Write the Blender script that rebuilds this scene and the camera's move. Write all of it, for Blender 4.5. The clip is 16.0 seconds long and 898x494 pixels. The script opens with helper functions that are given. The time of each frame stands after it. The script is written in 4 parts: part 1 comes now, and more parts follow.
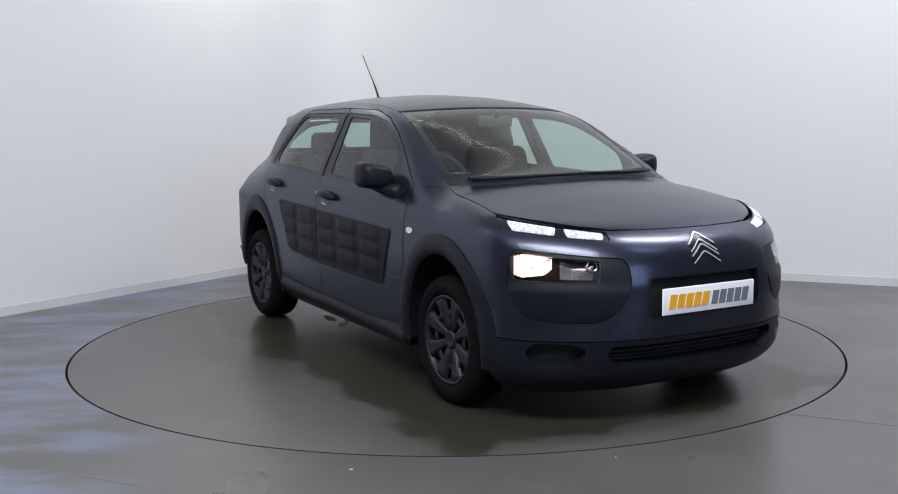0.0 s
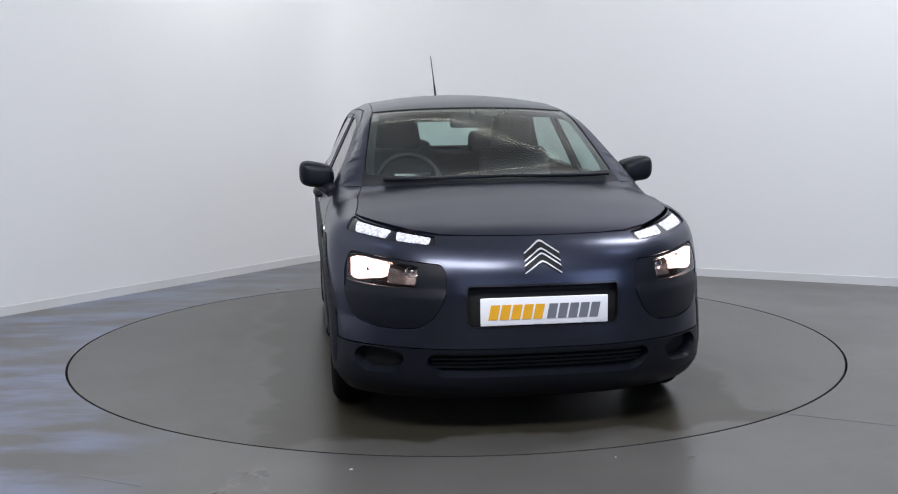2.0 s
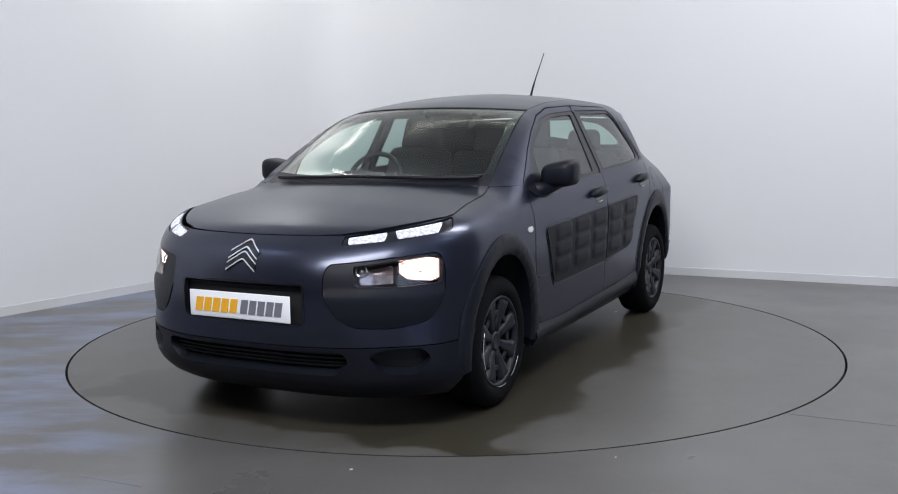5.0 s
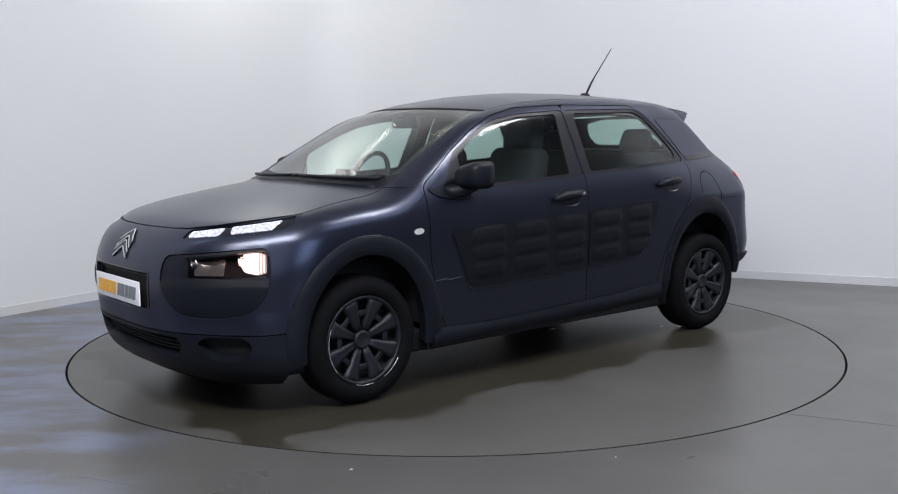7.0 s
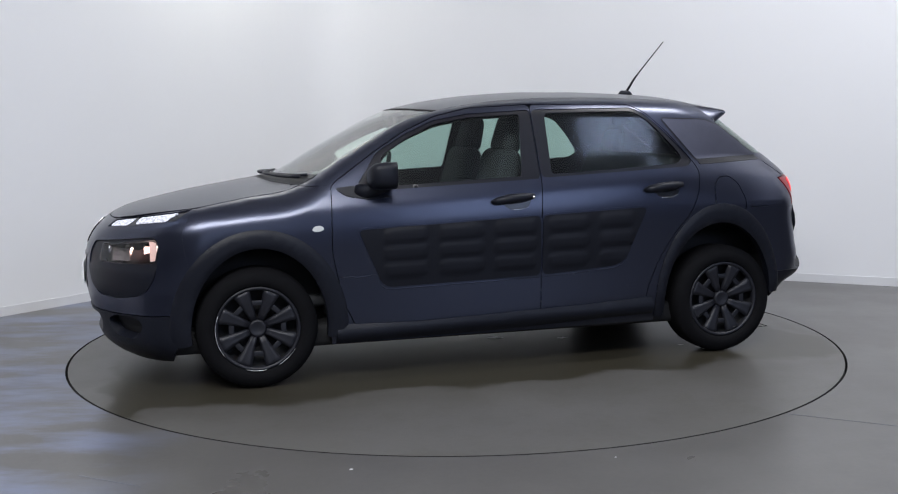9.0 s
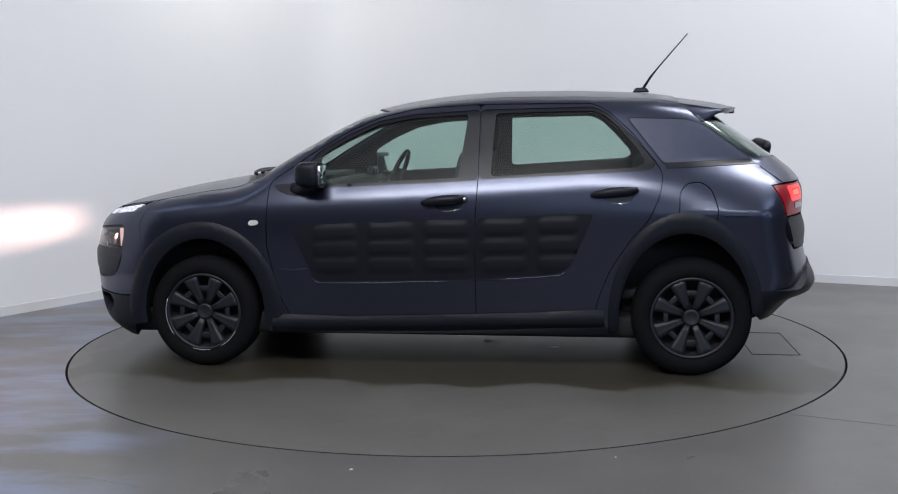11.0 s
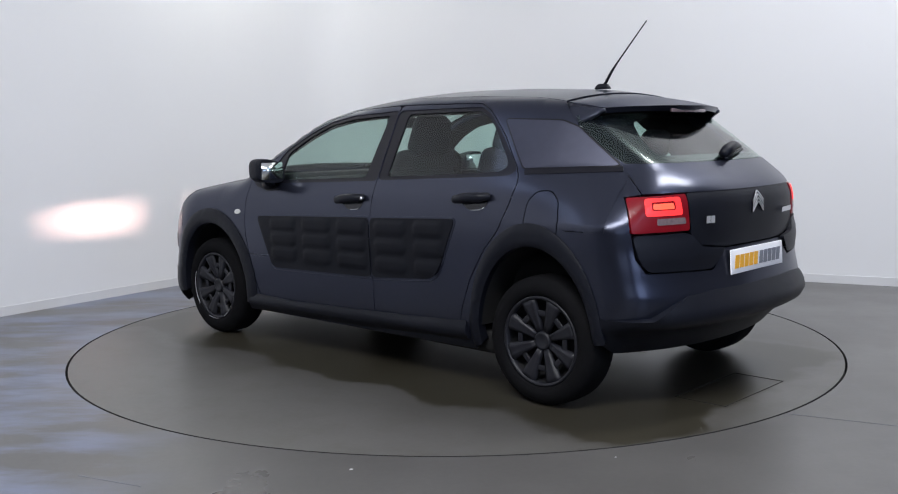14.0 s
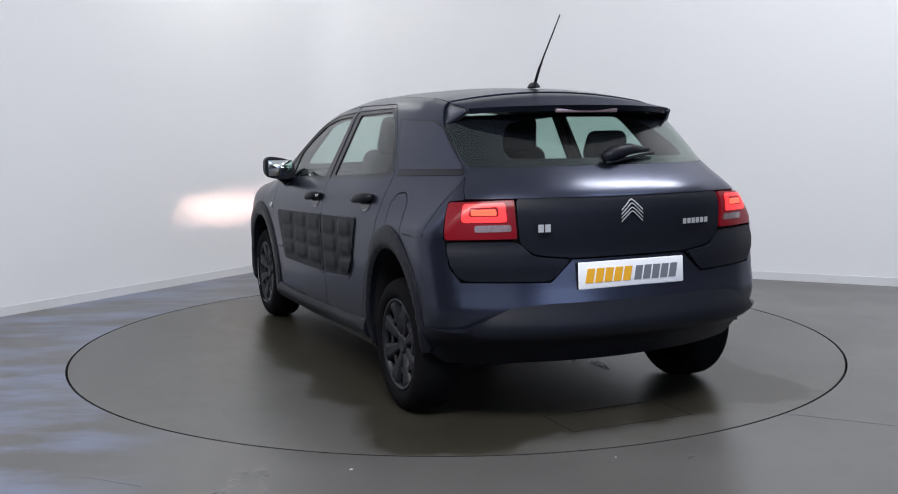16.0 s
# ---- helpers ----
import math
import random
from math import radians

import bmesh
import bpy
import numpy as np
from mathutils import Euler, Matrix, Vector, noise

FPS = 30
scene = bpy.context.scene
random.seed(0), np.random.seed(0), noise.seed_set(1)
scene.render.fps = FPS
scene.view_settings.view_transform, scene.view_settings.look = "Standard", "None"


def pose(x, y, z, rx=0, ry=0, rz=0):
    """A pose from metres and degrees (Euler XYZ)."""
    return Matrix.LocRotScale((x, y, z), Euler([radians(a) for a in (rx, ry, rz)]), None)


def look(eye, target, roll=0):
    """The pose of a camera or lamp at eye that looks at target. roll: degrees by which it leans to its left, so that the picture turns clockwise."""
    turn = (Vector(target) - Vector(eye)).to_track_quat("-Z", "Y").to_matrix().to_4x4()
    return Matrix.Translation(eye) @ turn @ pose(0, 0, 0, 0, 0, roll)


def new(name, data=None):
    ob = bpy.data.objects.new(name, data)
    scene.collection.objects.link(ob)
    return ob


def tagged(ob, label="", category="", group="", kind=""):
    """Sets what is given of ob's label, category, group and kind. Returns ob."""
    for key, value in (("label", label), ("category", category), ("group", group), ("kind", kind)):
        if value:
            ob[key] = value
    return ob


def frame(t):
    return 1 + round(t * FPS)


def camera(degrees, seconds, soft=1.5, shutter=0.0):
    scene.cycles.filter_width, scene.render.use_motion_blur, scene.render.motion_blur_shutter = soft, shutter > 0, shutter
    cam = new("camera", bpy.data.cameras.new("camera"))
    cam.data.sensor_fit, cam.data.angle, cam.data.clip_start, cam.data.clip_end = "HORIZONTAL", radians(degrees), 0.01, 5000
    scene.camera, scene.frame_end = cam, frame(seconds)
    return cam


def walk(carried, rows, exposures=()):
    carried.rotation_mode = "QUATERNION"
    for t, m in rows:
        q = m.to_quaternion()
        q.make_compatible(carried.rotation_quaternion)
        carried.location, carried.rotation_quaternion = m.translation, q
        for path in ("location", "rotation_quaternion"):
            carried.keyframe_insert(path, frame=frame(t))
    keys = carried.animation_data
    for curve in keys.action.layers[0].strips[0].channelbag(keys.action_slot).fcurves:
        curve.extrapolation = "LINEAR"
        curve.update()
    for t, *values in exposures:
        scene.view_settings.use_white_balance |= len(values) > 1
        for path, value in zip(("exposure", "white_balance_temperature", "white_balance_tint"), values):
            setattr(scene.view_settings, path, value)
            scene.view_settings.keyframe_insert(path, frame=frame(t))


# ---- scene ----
from mathutils import geometry

cam = camera(48.59, 16.0, 1.1)
EYE = look((0.0, -6.0217, 1.2827), (-0.03186, -0.06462, 0.56739), -0.6585)
walk(cam, [(0.0, EYE), (16.0, EYE)])

# ---- light ----
world = bpy.data.worlds.new("world")
scene.world = world
world.use_nodes = True
world.node_tree.nodes["Background"].inputs[0].default_value = (0.6, 0.7, 1.0, 1)
world.node_tree.nodes["Background"].inputs[1].default_value = 0.05
scene.view_settings.exposure = 0.29


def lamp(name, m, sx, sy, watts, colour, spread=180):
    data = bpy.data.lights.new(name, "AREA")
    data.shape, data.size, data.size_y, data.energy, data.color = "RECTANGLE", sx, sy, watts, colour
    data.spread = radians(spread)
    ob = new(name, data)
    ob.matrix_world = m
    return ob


GREENISH, SKYBLUE = (1.0, 1.0, 0.92), (0.62, 0.74, 1.0)
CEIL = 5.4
lamp("wall_lamp", look((-1.70, 2.25, 3.6), (-2.25, 2.60, 2.75)), 1.0, 0.35, 13, GREENISH)
lamp("studio_flood", look((4.2, -2.7, 5.25), (2.5, 2.0, 0.3)), 1.7, 0.8, 13, (0.55, 0.68, 1.0), 140)
lamp("studio_flood", look((-4.5, -1.9, 5.1), (-2.6, 2.0, 0.3)), 1.5, 0.7, 6, (0.55, 0.68, 1.0), 140)
# unseen fills for the bulk light; the rear one keeps clear of window reflections
lamp("overhead_fill", pose(3.7, -0.6, CEIL - 0.12, 14, 0, 25), 2.6, 0.7, 132, (0.95, 0.96, 0.98))
lamp("overhead_fill", pose(-0.8, -5.7, CEIL - 0.5, 38, 0, 0), 4.6, 1.1, 290, (0.95, 0.96, 0.98))
# added fill for the upper wall, its back turned to the car
lamp("upper_wall_fill", look((0.3, 2.2, 5.2), (0.7, 3.3, 4.0)), 3.6, 0.3, 16, (1.0, 1.0, 0.88))
# unseen cool fills for the car's nose and flanks; no door is built
lamp("cool_fill_right", look((5.3, -7.6, 2.9), (0.0, 0.0, 0.9)), 3.4, 3.4, 96, (0.55, 0.68, 1.0))
lamp("cool_fill_behind", look((0.6, -8.7, 2.3), (0.0, 0.0, 0.9)), 3.6, 2.8, 26, SKYBLUE)


# ---- materials ----
def material(name, colour, rough=0.5, metal=0.0, coat=0.0, vary=0.12, scale=6.0, bump=0.0, bump_scale=300.0, rvary=0.0, emit=None, strength=0.0, spec=0.5):
    m = bpy.data.materials.new(name)
    m.use_nodes = True
    t = m.node_tree
    b = t.nodes["Principled BSDF"]
    b.inputs["Roughness"].default_value, b.inputs["Metallic"].default_value = rough, metal
    b.inputs["Coat Weight"].default_value, b.inputs["Coat Roughness"].default_value = coat, 0.19
    b.inputs["Specular IOR Level"].default_value = spec
    b.inputs["Base Color"].default_value = (*colour, 1)
    co = t.nodes.new("ShaderNodeTexCoord")
    if vary:
        n = t.nodes.new("ShaderNodeTexNoise")
        n.inputs["Scale"].default_value, n.inputs["Detail"].default_value = scale, 6
        t.links.new(co.outputs["Object"], n.inputs["Vector"])
        mix = t.nodes.new("ShaderNodeMix")
        mix.data_type = "RGBA"
        mix.inputs[6].default_value = (*[c * (1 - vary) for c in colour], 1)
        mix.inputs[7].default_value = (*[min(1, c * (1 + vary)) for c in colour], 1)
        t.links.new(n.outputs["Fac"], mix.inputs[0])
        t.links.new(mix.outputs[2], b.inputs["Base Color"])
        if rvary:
            r = t.nodes.new("ShaderNodeMapRange")
            r.inputs["To Min"].default_value, r.inputs["To Max"].default_value = rough - rvary, rough + rvary
            t.links.new(n.outputs["Fac"], r.inputs["Value"])
            t.links.new(r.outputs[0], b.inputs["Roughness"])
    if bump:
        g = t.nodes.new("ShaderNodeTexNoise")
        g.inputs["Scale"].default_value, g.inputs["Detail"].default_value = bump_scale, 3
        t.links.new(co.outputs["Object"], g.inputs["Vector"])
        bm = t.nodes.new("ShaderNodeBump")
        bm.inputs["Strength"].default_value, bm.inputs["Distance"].default_value = bump, 0.002
        t.links.new(g.outputs["Fac"], bm.inputs["Height"])
        t.links.new(bm.outputs[0], b.inputs["Normal"])
    if emit:
        b.inputs["Emission Color"].default_value, b.inputs["Emission Strength"].default_value = (*emit, 1), strength
    return m


def uneven_glow(m, scale, low, high):
    """Break up a lamp's glow into brighter and dimmer facets."""
    t = m.node_tree
    co, v, r = t.nodes.new("ShaderNodeTexCoord"), t.nodes.new("ShaderNodeTexVoronoi"), t.nodes.new("ShaderNodeMapRange")
    v.inputs["Scale"].default_value = scale
    r.inputs["From Max"].default_value, r.inputs["To Min"].default_value, r.inputs["To Max"].default_value = 0.7, high, low
    t.links.new(co.outputs["Object"], v.inputs["Vector"])
    t.links.new(v.outputs["Distance"], r.inputs["Value"])
    t.links.new(r.outputs[0], t.nodes["Principled BSDF"].inputs["Emission Strength"])


def glass(name, tint, base=0.036):
    m = bpy.data.materials.new(name)
    m.use_nodes = True
    t = m.node_tree
    t.nodes.clear()
    out = t.nodes.new("ShaderNodeOutputMaterial")
    tr, gl = t.nodes.new("ShaderNodeBsdfTransparent"), t.nodes.new("ShaderNodeBsdfGlossy")
    tr.inputs[0].default_value = (*tint, 1)
    gl.inputs["Roughness"].default_value = 0.10
    gl.inputs["Color"].default_value = (1, 1, 1, 1)
    lw, mx = t.nodes.new("ShaderNodeLayerWeight"), t.nodes.new("ShaderNodeMixShader")
    lw.inputs[0].default_value = 0.5
    pw, ma = t.nodes.new("ShaderNodeMath"), t.nodes.new("ShaderNodeMath")
    pw.operation, ma.operation = "POWER", "MULTIPLY_ADD"
    pw.inputs[1].default_value, ma.inputs[1].default_value, ma.inputs[2].default_value = 4.5, 0.85, base
    t.links.new(lw.outputs["Facing"], pw.inputs[0])
    t.links.new(pw.outputs[0], ma.inputs[0])
    t.links.new(ma.outputs[0], mx.inputs[0])
    t.links.new(tr.outputs[0], mx.inputs[1])
    t.links.new(gl.outputs[0], mx.inputs[2])
    t.links.new(mx.outputs[0], out.inputs[0])
    return m


PAINT = material("grey_metallic_paint", (0.038, 0.043, 0.068), 0.29, 0.85, 0.62, 0.06, 900, 0.04, 1500)
PAINT.node_tree.nodes["Principled BSDF"].inputs["Specular Tint"].default_value = (0.46, 0.46, 0.50, 1)
MATTE = material("textured_black_plastic", (0.0065, 0.0075, 0.0125), 0.44, 0, 0, 0.2, 14, 0.25, 420, spec=0.24)
RUBBERY = material("airbump_skin", (0.0065, 0.0072, 0.011), 0.5, 0, 0, 0.15, 10, 0.12, 500, spec=0.18)
QUARTER = material("satin_quarter_trim", (0.058, 0.061, 0.088), 0.42, 0.7, 0, 0.1, 20, 0.15, 700)
GLOSSBLACK = material("gloss_black", (0.008, 0.008, 0.012), 0.22, 0, 0.1, 0.1, 10)
TRIMBLACK = material("window_trim_black", (0.006, 0.006, 0.010), 0.3, 0, 0, 0.1, 12, 0.03, 400, spec=0.3)
DARK = material("cavity_black", (0.006, 0.006, 0.007), 0.8, 0, 0, 0.2, 10)
TYRE = material("tyre_rubber", (0.006, 0.006, 0.007), 0.8, 0, 0, 0.25, 25, 0.3, 260, spec=0.08)
COVER = material("wheel_cover_plastic", (0.0085, 0.009, 0.014), 0.5, 0.1, 0, 0.2, 18, 0.08, 300)
CHROME = material("chrome", (0.75, 0.76, 0.78), 0.12, 1.0, 0, 0.05, 30)
BADGE = material("silver_badge", (0.72, 0.72, 0.74), 0.30, 0.55, 0.3, 0.05, 30)
FABRIC = material("seat_fabric", (0.030, 0.032, 0.036), 0.9, 0, 0, 0.25, 60, 0.4, 600)
CABIN = material("dashboard_plastic", (0.020, 0.021, 0.024), 0.7, 0, 0, 0.2, 12, 0.2, 400)
LINER = material("roof_lining", (0.30, 0.31, 0.31), 0.95, 0, 0, 0.1, 40, 0.2, 500)
PLATE = material("white_plate", (0.90, 0.90, 0.93), 0.3, 0, 0.2, 0.03, 20)
ORANGE = material("orange_print", (0.85, 0.42, 0.02), 0.4, 0, 0, 0.05, 30)
GREYINK = material("grey_print", (0.17, 0.18, 0.21), 0.4, 0, 0, 0.05, 30)
REDLENS = material("red_lens", (0.15, 0.004, 0.010), 0.28, 0, 0.0, 0.1, 30, emit=(1.0, 0.01, 0.02), strength=0.035, spec=0.3)
REDGLOW = material("lit_red_lens", (0.5, 0.02, 0.02), 0.3, 0, 0, 0.1, 30, emit=(1.0, 0.035, 0.04), strength=1.05)
ORANGEGLOW = material("lit_red_core", (0.6, 0.05, 0.02), 0.3, 0, 0, 0.1, 30, emit=(1.0, 0.11, 0.06), strength=1.15)
CLEARLENS = material("clear_lens", (0.26, 0.19, 0.20), 0.15, 0.3, 0.5, 0.4, 60)
DRLGLOW = material("lit_daylight_lamp", (0.35, 0.36, 0.40), 0.3, 0, 0, 0.05, 30, emit=(0.82, 0.84, 1.0), strength=1.2)
LOWBEAM = material("lit_headlamp", (0.8, 0.7, 0.65), 0.3, 0, 0, 0.05, 30, emit=(1.0, 0.70, 0.62), strength=1.5)
uneven_glow(DRLGLOW, 75, 0.25, 1.05)
uneven_glow(LOWBEAM, 45, 1.2, 2.6)
# reflector bowls glow weakly, painting in bulb light they would reflect
WARMBOWL = material("glowing_lamp_bowl", (0.50, 0.40, 0.38), 0.25, 0.6, 0, 0.1, 40, emit=(1.0, 0.66, 0.60), strength=0.45)
DIMBOWL = material("faintly_glowing_bowl", (0.26, 0.23, 0.23), 0.2, 0.85, 0, 0.4, 60, emit=(1.0, 0.7, 0.64), strength=0.012)
BULB = material("headlamp_bulb", (0.8, 0.7, 0.65), 0.3, 0, 0, 0, emit=(1.0, 0.66, 0.56), strength=24000)
# the barrel glows by itself so that its slot doesn't look dark
BARREL = material("glowing_lamp_barrel", (0.30, 0.22, 0.20), 0.35, 0.3, 0, 0.1, 40, emit=(1.0, 0.75, 0.68), strength=1.5)
BULB.cycles.emission_sampling = "FRONT"
WINDOW = glass("tinted_glass", (0.62, 0.76, 0.71), 0.04)
SCREEN = glass("windscreen_glass", (0.70, 0.81, 0.77), 0.045)
LAMPGLASS = glass("lamp_glass", (0.92, 0.92, 0.92))
MIRROR = material("mirror", (0.85, 0.88, 0.88), 0.02, 1.0, 0, 0.0)
INDICATOR = material("indicator_lens", (0.75, 0.75, 0.72), 0.2, 0.3, 0.4, 0.1, 60)
WALLPAINT = material("white_wall_paint", (0.78, 0.78, 0.79), 0.6, 0, 0, 0.025, 0.9, 0.08, 60)
SKIRT = material("white_skirting_paint", (0.66, 0.66, 0.67), 0.45, 0, 0, 0.05, 3)
DARKWALL = material("dark_grey_wall_paint", (0.10, 0.10, 0.11), 0.7, 0, 0, 0.05, 0.9, 0.08, 60)
PIT = material("pit_black", (0.01, 0.01, 0.01), 0.9, 0, 0, 0.2, 5)


def floor_material(name, stain_and_shade):
    m = material(name, (0.17, 0.165, 0.16), 0.30, 0, 0, 0, 1, spec=0.38)
    t = m.node_tree
    b = t.nodes["Principled BSDF"]
    co = t.nodes.new("ShaderNodeTexCoord")

    def noise_at(scale, detail=8, rough=0.6):
        n = t.nodes.new("ShaderNodeTexNoise")
        n.inputs["Scale"].default_value, n.inputs["Detail"].default_value, n.inputs["Roughness"].default_value = scale, detail, rough
        t.links.new(co.outputs["Object"], n.inputs["Vector"])
        return n.outputs["Fac"]

    def ramp(fac, a, b2, ca, cb):
        r = t.nodes.new("ShaderNodeValToRGB")
        r.color_ramp.elements[0].position, r.color_ramp.elements[1].position = a, b2
        r.color_ramp.elements[0].color, r.color_ramp.elements[1].color = (*ca, 1), (*cb, 1)
        t.links.new(fac, r.inputs[0])
        return r.outputs[0]

    def times(c1, c2):
        mx = t.nodes.new("ShaderNodeMix")
        mx.data_type, mx.blend_type = "RGBA", "MULTIPLY"
        mx.inputs[0].default_value = 1
        t.links.new(c1, mx.inputs[6])
        t.links.new(c2, mx.inputs[7])
        return mx.outputs[2]

    col = ramp(noise_at(1.1), 0.3, 0.72, (0.098, 0.094, 0.089), (0.126, 0.122, 0.117))
    col = times(col, ramp(noise_at(40, 4), 0.35, 0.65, (0.93, 0.93, 0.93), (1, 1, 1)))
    if stain_and_shade:
        # dried oil and water film where the cars stand, with an irregular tide line; darkened further for the car's
        # shade
        sep = t.nodes.new("ShaderNodeSeparateXYZ")
        t.links.new(co.outputs["Object"], sep.inputs[0])

        def calc(op, a, b2):
            n = t.nodes.new("ShaderNodeMath")
            n.operation = op
            for k, v in ((0, a), (1, b2)):
                if isinstance(v, (int, float)):
                    n.inputs[k].default_value = v
                else:
                    t.links.new(v, n.inputs[k])
            return n.outputs[0]

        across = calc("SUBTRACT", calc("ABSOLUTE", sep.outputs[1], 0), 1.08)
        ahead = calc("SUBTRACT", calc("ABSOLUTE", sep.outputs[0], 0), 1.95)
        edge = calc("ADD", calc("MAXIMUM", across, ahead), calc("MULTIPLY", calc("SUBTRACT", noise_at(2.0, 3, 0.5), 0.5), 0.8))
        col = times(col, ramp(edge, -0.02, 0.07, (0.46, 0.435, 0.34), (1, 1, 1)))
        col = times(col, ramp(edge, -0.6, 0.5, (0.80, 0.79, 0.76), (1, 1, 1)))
        col = times(col, ramp(noise_at(5.5, 4, 0.6), 0.36, 0.50, (0.92, 0.91, 0.89), (1, 1, 1)))
        rr = ramp(edge, -0.1, 0.2, (0.30, 0.30, 0.30), (0.36, 0.36, 0.36))
    else:
        col = times(col, ramp(noise_at(0.55, 5), 0.35, 0.70, (0.90, 0.90, 0.92), (1.0, 1.0, 1.0)))
        rr = ramp(noise_at(0.8, 6), 0.25, 0.75, (0.24, 0.24, 0.24), (0.40, 0.40, 0.40))
        # pale bluish sheen beside the turntable, painted into the colour as streaks
        sep = t.nodes.new("ShaderNodeSeparateXYZ")
        t.links.new(co.outputs["Object"], sep.inputs[0])
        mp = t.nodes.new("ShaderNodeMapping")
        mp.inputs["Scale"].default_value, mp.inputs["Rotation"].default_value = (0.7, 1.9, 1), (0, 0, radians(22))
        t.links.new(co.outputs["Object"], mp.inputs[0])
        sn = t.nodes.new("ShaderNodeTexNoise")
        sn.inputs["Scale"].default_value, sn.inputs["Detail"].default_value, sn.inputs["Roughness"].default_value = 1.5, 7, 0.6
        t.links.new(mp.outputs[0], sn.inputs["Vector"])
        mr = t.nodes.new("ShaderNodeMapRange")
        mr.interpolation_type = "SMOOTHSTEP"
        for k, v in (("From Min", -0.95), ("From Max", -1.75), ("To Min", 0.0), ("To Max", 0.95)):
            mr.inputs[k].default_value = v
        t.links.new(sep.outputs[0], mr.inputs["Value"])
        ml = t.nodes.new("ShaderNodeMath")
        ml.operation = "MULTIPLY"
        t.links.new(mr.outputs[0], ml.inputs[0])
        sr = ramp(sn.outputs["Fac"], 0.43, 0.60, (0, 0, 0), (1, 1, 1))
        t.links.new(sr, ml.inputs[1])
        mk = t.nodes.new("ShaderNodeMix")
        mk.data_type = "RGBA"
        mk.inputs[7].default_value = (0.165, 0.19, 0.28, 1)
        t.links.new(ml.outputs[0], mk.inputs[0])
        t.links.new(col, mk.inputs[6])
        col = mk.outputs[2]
    t.links.new(col, b.inputs["Base Color"])
    t.links.new(rr, b.inputs["Roughness"])
    g = t.nodes.new("ShaderNodeBump")
    g.inputs["Strength"].default_value, g.inputs["Distance"].default_value = 0.07, 0.003
    t.links.new(noise_at(7, 3, 0.5), g.inputs["Height"])
    t.links.new(g.outputs[0], b.inputs["Normal"])
    return m


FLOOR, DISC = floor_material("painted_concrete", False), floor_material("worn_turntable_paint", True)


# ---- mesh helpers ----
def mesh_ob(name, verts, faces, mat, parent=None, label="", normals=None, smooth=True):
    me = bpy.data.meshes.new(name)
    me.from_pydata([tuple(v) for v in verts], [], [tuple(f) for f in faces])
    me.update()
    if smooth:
        me.polygons.foreach_set("use_smooth", [True] * len(me.polygons))
    if normals is not None:
        me.normals_split_custom_set_from_vertices([tuple(n) for n in normals])
    me.materials.append(mat)
    ob = new(name, me)
    ob.parent = parent
    return tagged(ob, label)


def part(name, bm, mat, parent, label="", smooth=True):
    me = bpy.data.meshes.new(name)
    for f in bm.faces:
        f.smooth = smooth
    bm.to_mesh(me)
    bm.free()
    me.materials.append(mat)
    ob = new(name, me)
    ob.parent = parent
    return tagged(ob, label)


def box(sx, sy, sz, m=None, bevel=0.01, segs=2, taper=1.0):
    bm = bmesh.new()
    bmesh.ops.create_cube(bm, size=1)
    for v in bm.verts:
        s = taper if v.co.z > 0 else 1.0
        v.co = Vector((v.co.x * sx * s, v.co.y * sy * s, v.co.z * sz))
    if bevel:
        bmesh.ops.bevel(bm, geom=bm.edges[:], offset=bevel, segments=segs, affect="EDGES", profile=0.5)
    if m:
        bmesh.ops.transform(bm, matrix=m, verts=bm.verts)
    return bm


def lathe(profile, steps=64, axis="Y"):
    """A turned body: profile of (radius, along)."""
    bm = bmesh.new()
    rings = []
    for i in range(steps):
        a = 2 * math.pi * i / steps
        rings.append([bm.verts.new((r * math.cos(a), h, r * math.sin(a)) if axis == "Y" else (r * math.cos(a), r * math.sin(a), h)) for r, h in profile])
    for i in range(steps):
        p, q = rings[i], rings[(i + 1) % steps]
        for j in range(len(profile) - 1):
            bm.faces.new((p[j], p[j + 1], q[j + 1], q[j]))
    bmesh.ops.remove_doubles(bm, verts=bm.verts, dist=1e-5)
    bmesh.ops.recalc_face_normals(bm, faces=bm.faces)
    return bm


def tube(points, radius, sides=8):
    """A round bar along points; radius may be a list."""
    pts = [Vector(p) for p in points]
    rad = radius if isinstance(radius, (list, tuple)) else [radius] * len(pts)
    bm = bmesh.new()
    rings = []
    for i, p in enumerate(pts):
        d = (pts[min(i + 1, len(pts) - 1)] - pts[max(i - 1, 0)]).normalized()
        a = d.orthogonal().normalized() if i == 0 else (rings_a - d * rings_a.dot(d)).normalized()
        rings_a = a
        b = d.cross(a)
        rings.append([bm.verts.new(p + rad[i] * (a * math.cos(2 * math.pi * k / sides) + b * math.sin(2 * math.pi * k / sides))) for k in range(sides)])
    for r, s in zip(rings, rings[1:]):
        for k in range(sides):
            bm.faces.new((r[k], r[(k + 1) % sides], s[(k + 1) % sides], s[k]))
    bm.faces.new(rings[0][::-1])
    bm.faces.new(rings[-1])
    bmesh.ops.recalc_face_normals(bm, faces=bm.faces)
    return bm


